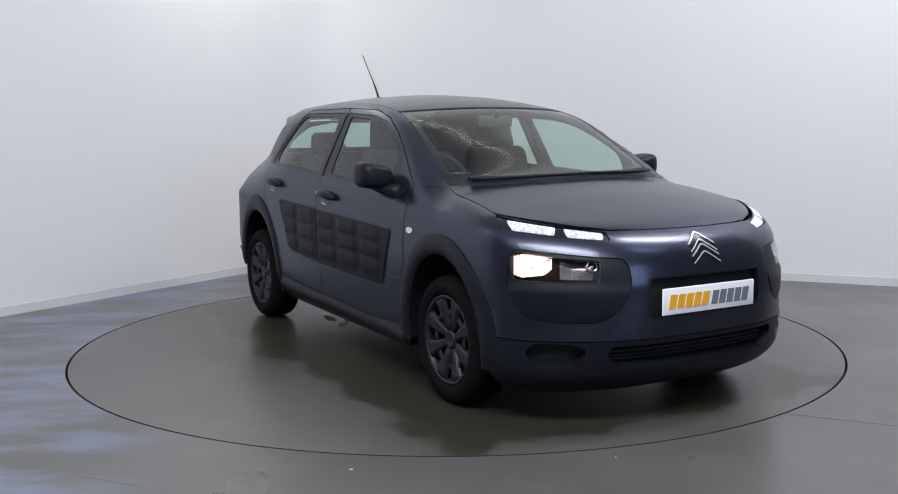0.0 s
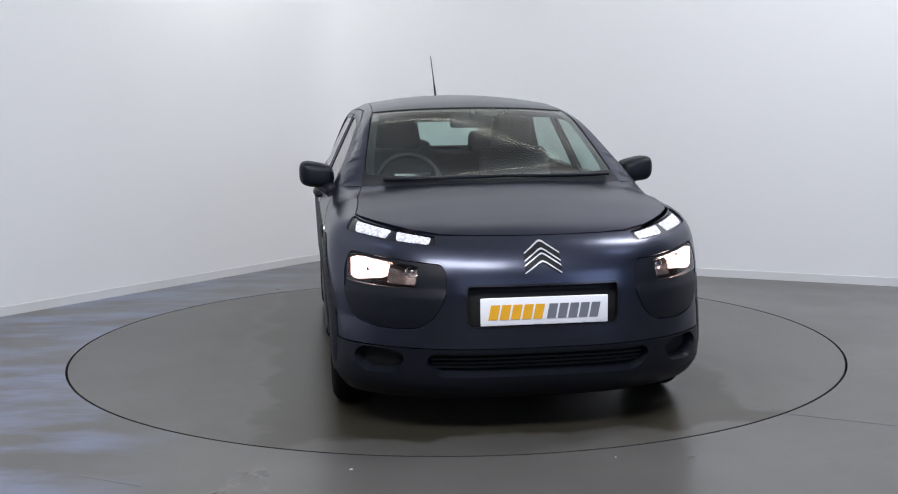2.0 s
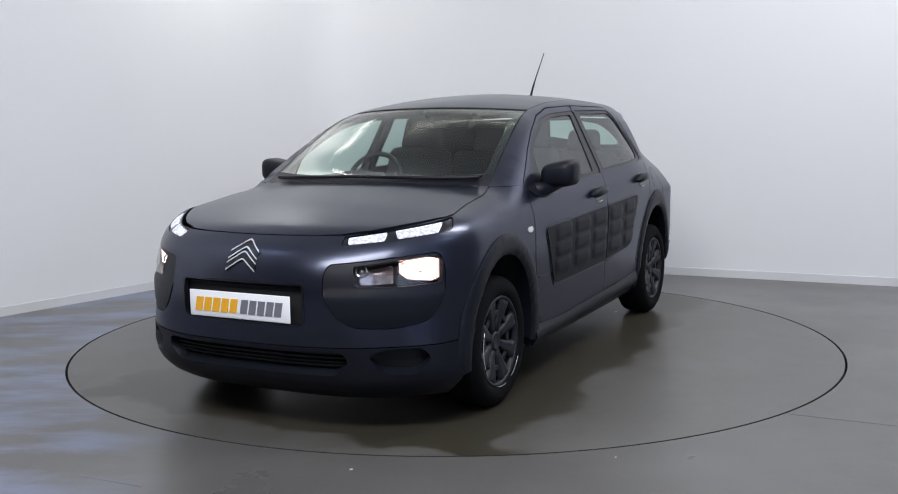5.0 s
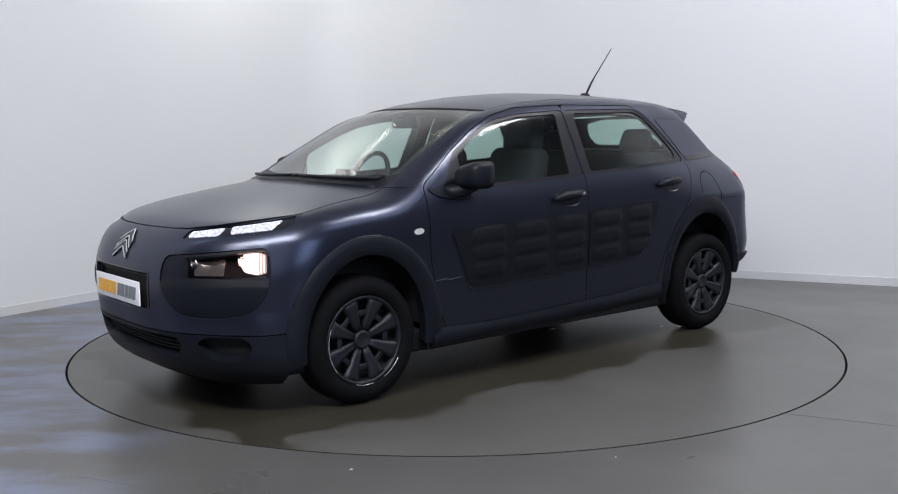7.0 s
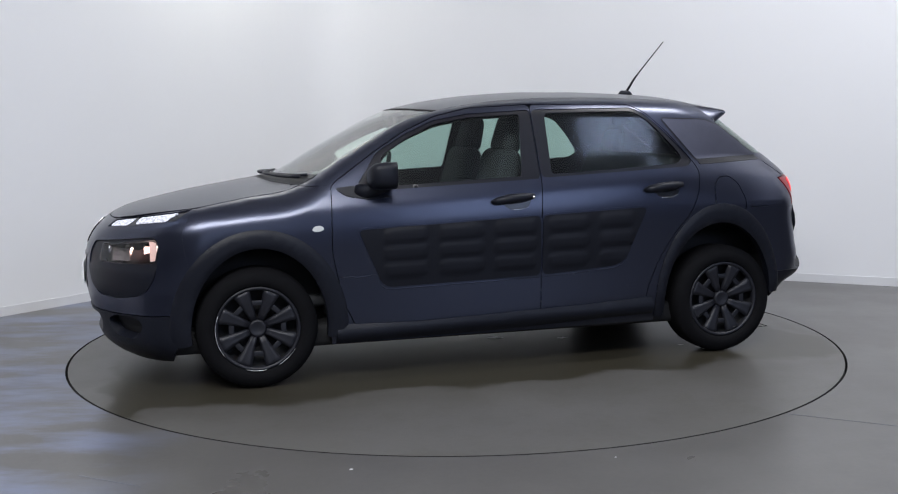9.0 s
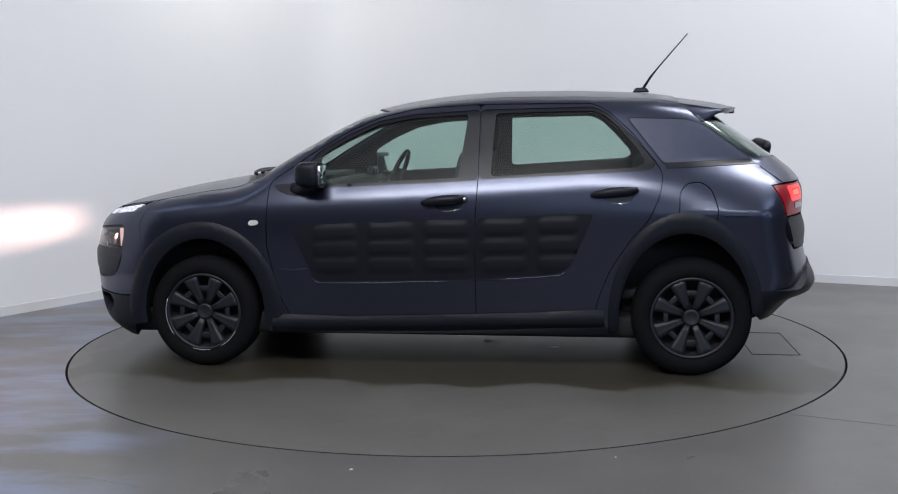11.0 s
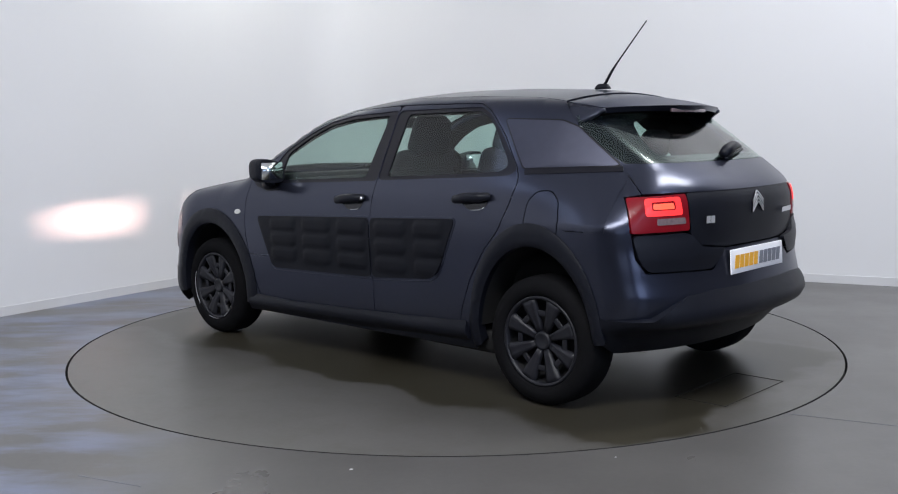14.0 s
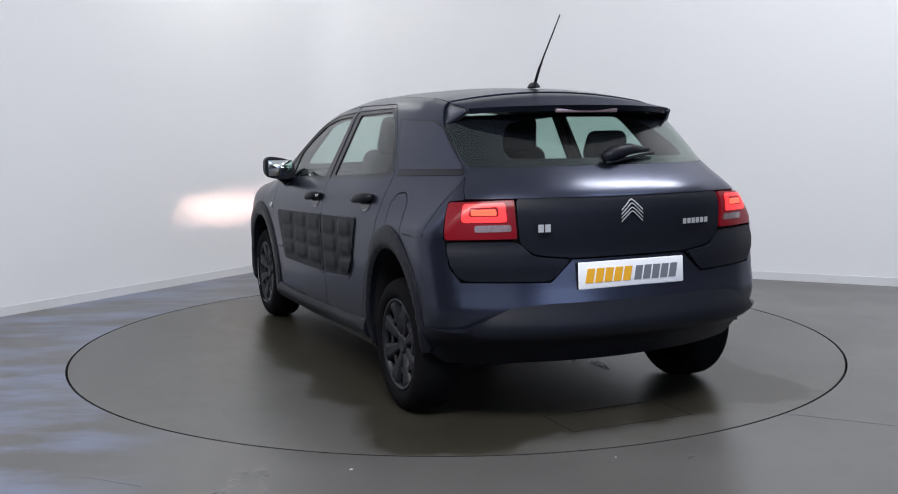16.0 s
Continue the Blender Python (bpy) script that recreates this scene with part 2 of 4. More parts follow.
def rounded(poly, r):
    out, n = [], len(poly)
    for i in range(n):
        a, b, c = (np.array(poly[k % n], float) for k in (i - 1, i, i + 1))
        la, lc = np.linalg.norm(a - b), np.linalg.norm(c - b)
        d = min(r, 0.45 * la, 0.45 * lc)
        p, q = b + (a - b) / la * d, b + (c - b) / lc * d
        for s in (0, 0.25, 0.5, 0.75, 1):
            out.append((1 - s) ** 2 * p + 2 * s * (1 - s) * b + s * s * q)
    return np.array(out)


def resample(loop, step):
    out = []
    n = len(loop)
    for i in range(n):
        a, b = np.array(loop[i], float), np.array(loop[(i + 1) % n], float)
        k = max(1, int(np.ceil(np.linalg.norm(b - a) / step)))
        if np.linalg.norm(b - a) < 1e-6:
            continue
        out += [a + (b - a) * j / k for j in range(k)]
    return np.array(out)


def inset(poly, d):
    """The outline moved inwards by d (outwards if negative)."""
    p = np.array(poly, float)
    area = np.sum(p[:, 0] * np.roll(p[:, 1], -1) - np.roll(p[:, 0], -1) * p[:, 1])
    e1, e2 = p - np.roll(p, 1, 0), np.roll(p, -1, 0) - p
    unit = lambda v: v / np.maximum(np.linalg.norm(v, axis=1, keepdims=True), 1e-9)
    n1, n2 = unit(np.stack([-e1[:, 1], e1[:, 0]], 1)), unit(np.stack([-e2[:, 1], e2[:, 0]], 1))
    m = n1 + n2
    m = m / np.maximum((m * m).sum(1, keepdims=True) / 2, 0.5)
    return p + m * d * (1 if area > 0 else -1)


def inside(pts, loop):
    x, y = pts[:, 0], pts[:, 1]
    c = np.zeros(len(pts), bool)
    a, b = loop, np.roll(loop, -1, 0)
    for (x1, y1), (x2, y2) in zip(a, b):
        hit = (y1 > y) != (y2 > y)
        c ^= hit & (x < (x2 - x1) * (y - y1) / (y2 - y1 + 1e-12) + x1)
    return c


def edge_distance(pts, loop):
    best = np.full(len(pts), 9.0)
    for a, b in zip(loop, np.roll(loop, -1, 0)):
        ab = b - a
        s = np.clip(((pts - a) @ ab) / max(ab @ ab, 1e-12), 0, 1)
        best = np.minimum(best, np.linalg.norm(pts - a - s[:, None] * ab, axis=1))
    return best


def patch(name, outline, lay, mat, parent, holes=(), off=0.0, step=0.03, thick=0.012, flip=False, label="", relief=None):
    """A panel: a flat outline with holes, laid on the car's form by lay and thickened inwards."""
    loops = [resample(outline, step * 0.6)] + [resample(h, step * 0.6) for h in holes]
    lo, hi = loops[0].min(0), loops[0].max(0)
    gx, gy = np.meshgrid(np.arange(lo[0], hi[0], step), np.arange(lo[1], hi[1], step))
    grid = np.stack([gx.ravel() + 0.0003, gy.ravel() + 0.0007], 1)
    ok = inside(grid, loops[0])
    for h in loops[1:]:
        ok &= ~inside(grid, h)
    grid = grid[ok]
    for h in loops:
        if len(grid):
            grid = grid[edge_distance(grid, h) > 0.4 * step]
    pts, edges, k = [], [], 0
    for h in loops:
        edges += [(k + i, k + (i + 1) % len(h)) for i in range(len(h))]
        pts.append(h)
        k += len(h)
    pts = np.concatenate(pts + [grid])
    v2, _, tris, _, _, _ = geometry.delaunay_2d_cdt([Vector(p) for p in pts], edges, [], 0, 1e-6)
    v2 = np.array([(v.x, v.y) for v in v2])
    tris = np.array([t for t in tris if len(t) == 3])
    mid = v2[tris].mean(1)
    keep = inside(mid, loops[0])
    for h in loops[1:]:
        keep &= ~inside(mid, h)
    tris = tris[keep]
    used = np.unique(tris)
    remap = -np.ones(len(v2), int)
    remap[used] = np.arange(len(used))
    v2, tris = v2[used], remap[tris]
    p = lay(v2)
    n = normal_at(p)
    lift = off + (relief(v2) if relief is not None else 0 * v2[:, 0])
    p = p + n * lift[:, None]
    a, b, c = p[tris[:, 0]], p[tris[:, 1]], p[tris[:, 2]]
    wrong = (np.cross(b - a, c - a) * n[tris[:, 0]]).sum(1) < 0
    tris[wrong] = tris[wrong][:, ::-1]
    count = {}
    for t in tris:
        for i in range(3):
            count[(t[i], t[(i + 1) % 3])] = 1
    rim = [e for e in count if (e[1], e[0]) not in count]
    verts, norms, faces = [p], [n], tris.tolist()
    if relief is not None:
        flat = np.cross(p[tris[:, 1]] - p[tris[:, 0]], p[tris[:, 2]] - p[tris[:, 0]])
        soft = np.zeros_like(p)
        for k in range(3):
            np.add.at(soft, tris[:, k], flat)
        norms = [soft / np.maximum(np.linalg.norm(soft, axis=1, keepdims=True), 1e-12)]
    if thick and rim:
        ids = sorted({i for e in rim for i in e})
        pos = {i: k for k, i in enumerate(ids)}
        base = len(p)
        top, low = p[ids], p[ids] - n[ids] * thick
        verts += [top, low]
        out = np.zeros((len(ids), 3))
        for i, j in rim:
            s = np.cross(p[j] - p[i], n[i])
            out[pos[i]] += s
            out[pos[j]] += s
        out /= np.maximum(np.linalg.norm(out, axis=1, keepdims=True), 1e-9)
        if norms is not None:
            norms += [out, out]
        m = len(ids)
        for i, j in rim:
            faces.append((base + pos[j], base + pos[i], base + m + pos[i], base + m + pos[j]))
    verts = np.concatenate(verts)
    norms = np.concatenate(norms) if norms is not None else None
    if flip:
        verts = verts * np.array([1, -1, 1])
        norms = norms * np.array([1, -1, 1]) if norms is not None else None
        faces = [f[::-1] for f in faces]
    return mesh_ob(name, verts, faces, mat, parent, label, norms)


def both(name, outline, lay, mat, parent, **more):
    """The same panel on the car's left and right."""
    return [patch(name, outline, lay, mat, parent, flip=f, **more) for f in (False, True)]


def curve(pairs, soft=0.03):
    """A smooth function through pairs (key, value)."""
    k = np.array([p[0] for p in pairs], float)
    v = np.array([p[1] for p in pairs], float)
    n = 1200
    g = np.linspace(k[0] - 0.4, k[-1] + 0.4, n)
    step = g[1] - g[0]
    m0, m1 = (v[1] - v[0]) / (k[1] - k[0]), (v[-1] - v[-2]) / (k[-1] - k[-2])
    w = np.interp(g, k, v)
    w = np.where(g < k[0], v[0] + (g - k[0]) * m0, np.where(g > k[-1], v[-1] + (g - k[-1]) * m1, w))
    half = max(2, int(3 * soft / step))
    kern = np.exp(-0.5 * (np.arange(-half, half + 1) * step / soft) ** 2)
    w = np.convolve(np.pad(w, half, mode="reflect", reflect_type="odd"), kern / kern.sum(), mode="valid")
    return lambda q: np.interp(q, g, w)


# the car's outer form: x ahead, y to its left, z up, origin on the ground midway between the axles
ROOF = curve([(-2.1, 1.24), (-1.75, 1.345), (-1.47, 1.414), (-1.1, 1.468), (-0.7, 1.486), (-0.3, 1.487), (0.0, 1.468), (0.25, 1.435), (0.457, 1.388),
              (0.56, 1.34), (0.83, 1.196), (1.03, 1.072), (1.13, 1.028), (1.26, 1.010), (1.58, 0.957), (1.83, 0.902), (1.95, 0.868), (2.05, 0.83), (2.2, 0.74)], 0.045)
CROWN = curve([(-2.0, 0.16), (0.4, 0.17), (1.0, 0.16), (1.2, 0.11), (2.0, 0.10)], 0.1)
FLANK = curve([(0.1, 0.745), (0.2, 0.806), (0.3, 0.828), (0.5, 0.838), (0.65, 0.847), (0.75, 0.851), (0.85, 0.848), (0.93, 0.834), (1.0, 0.804), (1.1, 0.757), (1.4, 0.610), (1.6, 0.50)], 0.025)
NOSE = curve([(0.0, 1.80), (0.14, 1.96), (0.2, 2.03), (0.3, 2.09), (0.42, 2.125), (0.52, 2.14), (0.62, 2.14), (0.7, 2.122), (0.8, 2.07), (0.86, 2.01), (0.95, 1.86), (1.1, 1.6)], 0.025)
TAIL = curve([(0.1, -1.66), (0.2, -1.78), (0.28, -1.84), (0.35, -1.91), (0.45, -1.97), (0.53, -1.98), (0.6, -1.955), (0.75, -1.935), (0.85, -1.945), (0.95, -1.945), (1.0, -1.92),
              (1.05, -1.87), (1.12, -1.78), (1.3, -1.52), (1.5, -1.23)], 0.02)
TAILBOW = curve([(0.3, 0.10), (0.45, 0.095), (0.6, 0.085), (0.8, 0.09), (1.0, 0.11), (1.3, 0.10)], 0.05)


def smax(a, b, k):
    h = np.maximum(k - np.abs(a - b), 0) / k
    return np.maximum(a, b) + h * h * k * 0.25


def form(p):
    """Below zero inside the body, above zero outside."""
    x, y, z = p[..., 0], np.abs(p[..., 1]), p[..., 2]
    zb = z + 0.054 * np.clip(x, -1.3, 1.0)
    taper = 0.15 * (np.clip(-x - 0.7, 0, 1.2) / 0.85) ** 2 * np.clip((z - 0.85) / 0.25, 0, 1)
    flank = y - FLANK(zb) + taper
    top = (z - ROOF(x) + CROWN(x) * y * y) * 0.8
    nose = (x - NOSE(z) + (0.325 - 0.07 * np.clip((0.5 - z) / 0.2, 0, 1)) * (y / 0.758) ** 3.2) * 0.8
    tail = (TAIL(z) + TAILBOW(z) * (y / 0.6) ** 2.6 - x) * 0.85
    ends = np.where(x > 0, smax(top, nose, 0.06), smax(top, tail, 0.05))
    k = 0.06 + 0.04 * np.clip((x - 0.9) / 0.3, 0, 1) + 0.03 * np.clip((-x - 1.1) / 0.4, 0, 1)
    return smax(smax(flank, ends, k), 0.14 - z, 0.05)


def normal_at(p):
    e = 0.004
    g = np.stack([form(p + e * a) - form(p - e * a) for a in np.eye(3)], -1)
    return g / np.linalg.norm(g, axis=-1, keepdims=True)


def meet(a, b):
    """The points of the form on the ways from a (outside) to b (inside)."""
    lo, hi = np.zeros(len(a)), np.ones(len(a))
    for _ in range(34):
        mid = (lo + hi) / 2
        out = form(a + (b - a) * mid[:, None]) > 0
        lo, hi = np.where(out, mid, lo), np.where(out, hi, mid)
    return a + (b - a) * hi[:, None]


# ways to lay a flat outline onto the form: from the left flank, from above, round the nose, round the tail
def on_flank(u):
    a = np.stack([u[:, 0], np.full(len(u), 1.3), u[:, 1]], 1)
    return meet(a, a * np.array([1, 0, 1]))


def on_top(u):
    a = np.stack([u[:, 0], u[:, 1], np.full(len(u), 1.9)], 1)
    return meet(a, a * np.array([1, 1, 0]) + np.array([0, 0, 0.45]))


def on_nose_at(y, z):
    a = np.array([[2.4, y, z]])
    return float(meet(a, a * np.array([0, 1, 1]) + np.array([1.1, 0, 0]))[0, 0])


def round_end(u, x0, sign):
    c, s = np.cos(u[:, 0]), np.sin(u[:, 0])
    b = np.stack([np.full(len(u), x0), 0 * c, u[:, 1]], 1)
    return meet(b + 2.2 * np.stack([sign * c, s, 0 * c], 1), b)


def on_nose(u):
    return round_end(u, 1.1, 1)


def on_tail(u):
    return round_end(u, -1.0, -1)


# ---- the room ----
CORNER = np.array([-1.154, 3.924])
ALONG_LEFT, ALONG_RIGHT = np.array([-0.551, -0.835]), np.array([0.904, -0.427])


def room_line():
    """The foot of the walls: up the left wall, round the coved corner, along the right wall, and back behind the viewer."""
    r = 0.55
    a, b = CORNER + ALONG_LEFT * r, CORNER + ALONG_RIGHT * r
    arc = [(1 - s) ** 2 * a + 2 * s * (1 - s) * CORNER + s * s * b for s in np.linspace(0, 1, 41)]
    return arc


ARC = room_line()
LEFT_END, RIGHT_END = CORNER + ALONG_LEFT * 9.0, CORNER + ALONG_RIGHT * 8.2
BACK_L, BACK_R = np.array([-6.1, -9.0]), np.array([6.26, -9.0])


def wall(name, line, label, z0=0.0, z1=CEIL, thick=0.12, mat=None, dark=False):
    """A wall along a line, thickened outwards."""
    line = [np.array(p, float) for p in line]
    out = []
    for i, p in enumerate(line):
        d = line[min(i + 1, len(line) - 1)] - line[max(i - 1, 0)]
        d = d / np.linalg.norm(d)
        out.append(p + np.array([-d[1], d[0]]) * thick)
    bm = bmesh.new()
    cols = [[bm.verts.new((*q, z)) for q, z in ((p, z0), (p, z1), (o, z1), (o, z0))] for p, o in zip(line, out)]
    for c, d in zip(cols, cols[1:]):
        for k in range(4):
            bm.faces.new((c[k], c[(k + 1) % 4], d[(k + 1) % 4], d[k]))
    bm.faces.new(cols[0][::-1])
    bm.faces.new(cols[-1])
    bmesh.ops.recalc_face_normals(bm, faces=bm.faces)
    ob = part(name, bm, mat or (DARKWALL if dark else WALLPAINT), None, label, smooth=False)
    return tagged(ob, kind="structure", category="wall" if mat is None else "skirting")


wall("wall_north", [LEFT_END, ARC[0] + ALONG_LEFT * 0.02, *ARC, ARC[-1] + ALONG_RIGHT * 0.02, RIGHT_END], "plain white painted studio walls with a coved corner")
wall("wall_south_east", [RIGHT_END, BACK_R], "plain dark grey wall", dark=True)
wall("wall_south", [BACK_R, BACK_L], "plain dark grey wall", dark=True)
wall("wall_south_west", [BACK_L, LEFT_END], "plain dark grey wall", dark=True)


def shifted(line, d):
    out = []
    for i, p in enumerate(line):
        t = line[min(i + 1, len(line) - 1)] - line[max(i - 1, 0)]
        t = t / np.linalg.norm(t)
        out.append(p - np.array([-t[1], t[0]]) * d)
    return out


wall("baseboard", shifted([LEFT_END, *ARC, RIGHT_END], 0.006), "low white skirting board along the wall foot", 0.0, 0.066, 0.006, SKIRT)

R_DISC = 2.235
bm = bmesh.new()
N = 160
inner = [bm.verts.new(((R_DISC + 0.012) * math.cos(2 * math.pi * i / N), (R_DISC + 0.012) * math.sin(2 * math.pi * i / N), 0)) for i in range(N)]
outer = [bm.verts.new((14 * math.cos(2 * math.pi * i / N), 14 * math.sin(2 * math.pi * i / N), 0)) for i in range(N)]
for i in range(N):
    j = (i + 1) % N
    bm.faces.new((inner[i], outer[i], outer[j], inner[j]))
tagged(part("floor", bm, FLOOR, None, "grey painted concrete floor with scuffs and painted-in bluish sheen", smooth=False), kind="structure", category="floor")
# the gap's shade is painted in: its outer side is black
tagged(part("pit_wall", lathe([(R_DISC + 0.0125, -0.001), (R_DISC + 0.0125, -0.12)], 160, "Z"), PIT, None, "turntable pit lining, blackened as gap shade"), kind="structure", category="floor")
bm = bmesh.new()
bmesh.ops.create_circle(bm, cap_ends=True, segments=96, radius=2.4, matrix=pose(0, 0, -0.12))
tagged(part("pit_floor", bm, PIT, None, "dark pit under the turntable", smooth=False), kind="structure", category="floor")
bm = bmesh.new()
bmesh.ops.create_cube(bm, size=1, matrix=Matrix.Translation((0, -2.4, CEIL + 0.06)) @ Matrix.Diagonal((26, 24, 0.12, 1)))
tagged(part("ceiling", bm, WALLPAINT, None, "plain white studio ceiling", smooth=False), kind="structure", category="ceiling")

# ---- the turntable ----
turntable = tagged(new("turntable"), "round grey car turntable set flush in the floor", "turntable")
# disc edge is black too, to keep the gap dark under the lamps
part("disc_rim", lathe([(R_DISC - 0.004, -0.1), (R_DISC, -0.1), (R_DISC, -0.002), (R_DISC - 0.001, -0.001)], 160, "Z"), PIT, turntable, "disc rim, blackened as gap shade")
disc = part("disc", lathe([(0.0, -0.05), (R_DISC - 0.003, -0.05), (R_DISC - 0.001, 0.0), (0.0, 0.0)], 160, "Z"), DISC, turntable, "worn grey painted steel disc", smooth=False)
OX, OY = -0.031, 0.046
# access cover in the disc
cx, cy = -1.82 + OX, -0.02 + OY
for a, b in (((cx - 0.13, cy - 0.3), (cx + 0.13, cy - 0.3)), ((cx + 0.13, cy - 0.3), (cx + 0.13, cy + 0.3)), ((cx + 0.13, cy + 0.3), (cx - 0.13, cy + 0.3)), ((cx - 0.13, cy + 0.3), (cx - 0.13, cy - 0.3))):
    d = Vector((b[0] - a[0], b[1] - a[1]))
    part("cover_joint", box(d.length + 0.004, 0.0026, 0.002, pose((a[0] + b[0]) / 2, (a[1] + b[1]) / 2, 0.001, 0, 0, math.degrees(math.atan2(d.y, d.x))), 0), PIT, turntable, "dark joint of an access cover")
FLAKE = material("white_paint_splash", (0.8, 0.8, 0.8), 0.5, 0, 0, 0.2, 30)
rnd = random.Random(4)
for x, y, r in ((-0.72, -0.47, 0.06), (-0.8, -0.40, 0.035), (-0.95, -0.46, 0.075), (-1.05, -0.45, 0.04), (-0.62, -0.36, 0.03), (-0.19, 0.06, 0.05), (-0.58, 0.19, 0.035), (-1.16, 0.6, 0.02)):
    bm = bmesh.new()
    ring = [bm.verts.new((x + OX + r * rnd.uniform(0.5, 1.2) * math.cos(a), y + OY + 0.6 * r * rnd.uniform(0.4, 1.2) * math.sin(a), 0.002)) for a in np.linspace(0, 2 * math.pi, 14)[:-1]]
    bm.faces.new(ring)
    part("paint_splash", bm, FLAKE, turntable, "pale paint splash")

# fine joints and a paint speck in the floor
floor_ob = bpy.data.objects["floor"]
for (x0, y0), (x1, y1), w in (((1.47, -1.705), (3.6, -2.75), 0.004), ((-1.42, -2.42), (-1.15, -2.54), 0.003)):
    d = Vector((x1 - x0, y1 - y0))
    part("floor_joint", box(d.length, w, 0.001, pose((x0 + x1) / 2, (y0 + y1) / 2, 0.0006, 0, 0, math.degrees(math.atan2(d.y, d.x))), 0), GREYINK, floor_ob, "fine dark joint in the floor")
for x, y, r in ((-0.40, -2.38, 0.008), (0.62, -2.27, 0.005)):
    bm = bmesh.new()
    bmesh.ops.create_circle(bm, cap_ends=True, segments=9, radius=r, matrix=pose(x, y, 0.0012))
    part("paint_speck", bm, PLATE, floor_ob, "white paint speck")


# ---- the car ----
car = tagged(new("car"), "dark grey compact hatchback with black side bumpers and lit lamps", "car")


def mirror_y(poly):
    return [(-u, v) for u, v in poly][::-1]


def top_z(x, y):
    return float(on_top(np.array([[x, y]]))[0, 2])


RAIL = curve([(-1.3, 0.535), (-0.8, 0.545), (0.0, 0.537), (0.3, 0.548), (1.01, 0.652), (1.08, 0.668), (1.2, 0.69), (1.4, 0.70), (1.6, 0.725)], 0.02)
rail = lambda x: float(RAIL(x))
screen_top = lambda y: 0.425 - 0.43 * y * y
screen_foot = lambda y: 1.168 - 0.37 * y * y

FDOOR = [(0.912, 1.002), (0.662, 1.171), (0.499, 1.268), (0.334, 1.340), (0.136, 1.385), (-0.207, 1.402), (-0.207, 1.004), (-0.190, 0.75), (-0.195, 0.275), (0.80, 0.27),
         (0.862, 0.40), (0.900, 0.56), (0.921, 0.66), (0.921, 0.786)]
RDOOR = [(-0.207, 1.402), (-0.79, 1.400), (-0.882, 1.352), (-0.995, 1.245), (-1.123, 1.082), (-1.148, 1.03), (-1.127, 0.92), (-1.075, 0.806), (-0.98, 0.70), (-0.885, 0.551),
         (-0.825, 0.40), (-0.80, 0.275), (-0.195, 0.275), (-0.190, 0.75), (-0.207, 1.004)]
FDLO = [(0.80, 0.964), (0.665, 1.158), (0.504, 1.250), (0.342, 1.320), (0.152, 1.354), (-0.2035, 1.374), (-0.2035, 1.008)]
RDLO = [(-0.2105, 1.374), (-0.80, 1.382), (-0.875, 1.346), (-0.965, 1.262), (-1.095, 1.118), (-1.118, 1.086), (-1.095, 1.060), (-1.05, 1.052), (-0.2105, 1.012)]
FGLASS = [(0.648, 0.990), (0.640, 1.142), (0.505, 1.226), (0.340, 1.302), (0.152, 1.336), (-0.142, 1.352), (-0.102, 1.024)]
RGLASS = [(-0.285, 1.356), (-0.80, 1.364), (-0.862, 1.334), (-0.935, 1.268), (-1.045, 1.135), (-1.060, 1.100), (-1.02, 1.072), (-0.27, 1.030)]
FDOOR, RDOOR = rounded(FDOOR, 0.03), rounded(RDOOR, 0.03)
FDLO, RDLO, FGLASS, RGLASS = rounded(FDLO, 0.025), rounded(RDLO, 0.03), rounded(FGLASS, 0.02), rounded(RGLASS, 0.03)


def arch(cx, inner, outer, a0=-8, a1=188, n=44):
    """A wheel-arch band between two ellipses about the wheel's centre."""
    ang = np.radians(np.linspace(a0, a1, n))
    o = [(cx + outer[0] * math.cos(a), 0.30 + outer[1] * math.sin(a)) for a in ang]
    i = [(cx + inner[0] * math.cos(a), 0.30 + inner[1] * math.sin(a)) for a in ang[::-1]]
    return o + i


def disc_hole(cx, r, n=40):
    return [(cx + r * math.cos(a), 0.30 + r * math.sin(a)) for a in np.linspace(0, 2 * math.pi, n, endpoint=False)]


# doors
for flip in (False, True):
    side = "left" if not flip else "right"
    for names, outline, dlo, pane in ((("front_door", "front_window"), FDOOR, FDLO, FGLASS), (("rear_door", "rear_window"), RDOOR, RDLO, RGLASS)):
        door = patch(names[0], inset(outline, 0.0022), on_flank, PAINT, car, holes=[dlo], flip=flip, thick=0.016)
        patch("window_frame", inset(dlo, 0.001), on_flank, TRIMBLACK, door, holes=[pane], off=-0.004, flip=flip, label="gloss black window surround")
        w = patch("window_glass", inset(pane, -0.004), on_flank, WINDOW, door, off=-0.009, thick=0, flip=flip, label="green-tinted side glass")
        w.visible_shadow = False

# fixed body side: pillars, cant rail, quarter
xs = np.linspace(1.06, -1.24, 40)
side_top = [(x, top_z(x, rail(x))) for x in xs]
BODYSIDE = side_top + [(-1.30, 1.345), (-1.36, 1.285), (-1.56, 1.142), (-1.625, 1.105), (-1.66, 1.04), (-1.66, 0.826), (-1.45, 0.826)] + [(-1.262 + 0.365 * math.cos(a), 0.30 + 0.50 * math.sin(a)) for a in np.radians(np.linspace(118, 0, 14))] + [(-0.88, 0.2), (0.93, 0.2), (0.927, 0.50), (0.927, 1.0)]
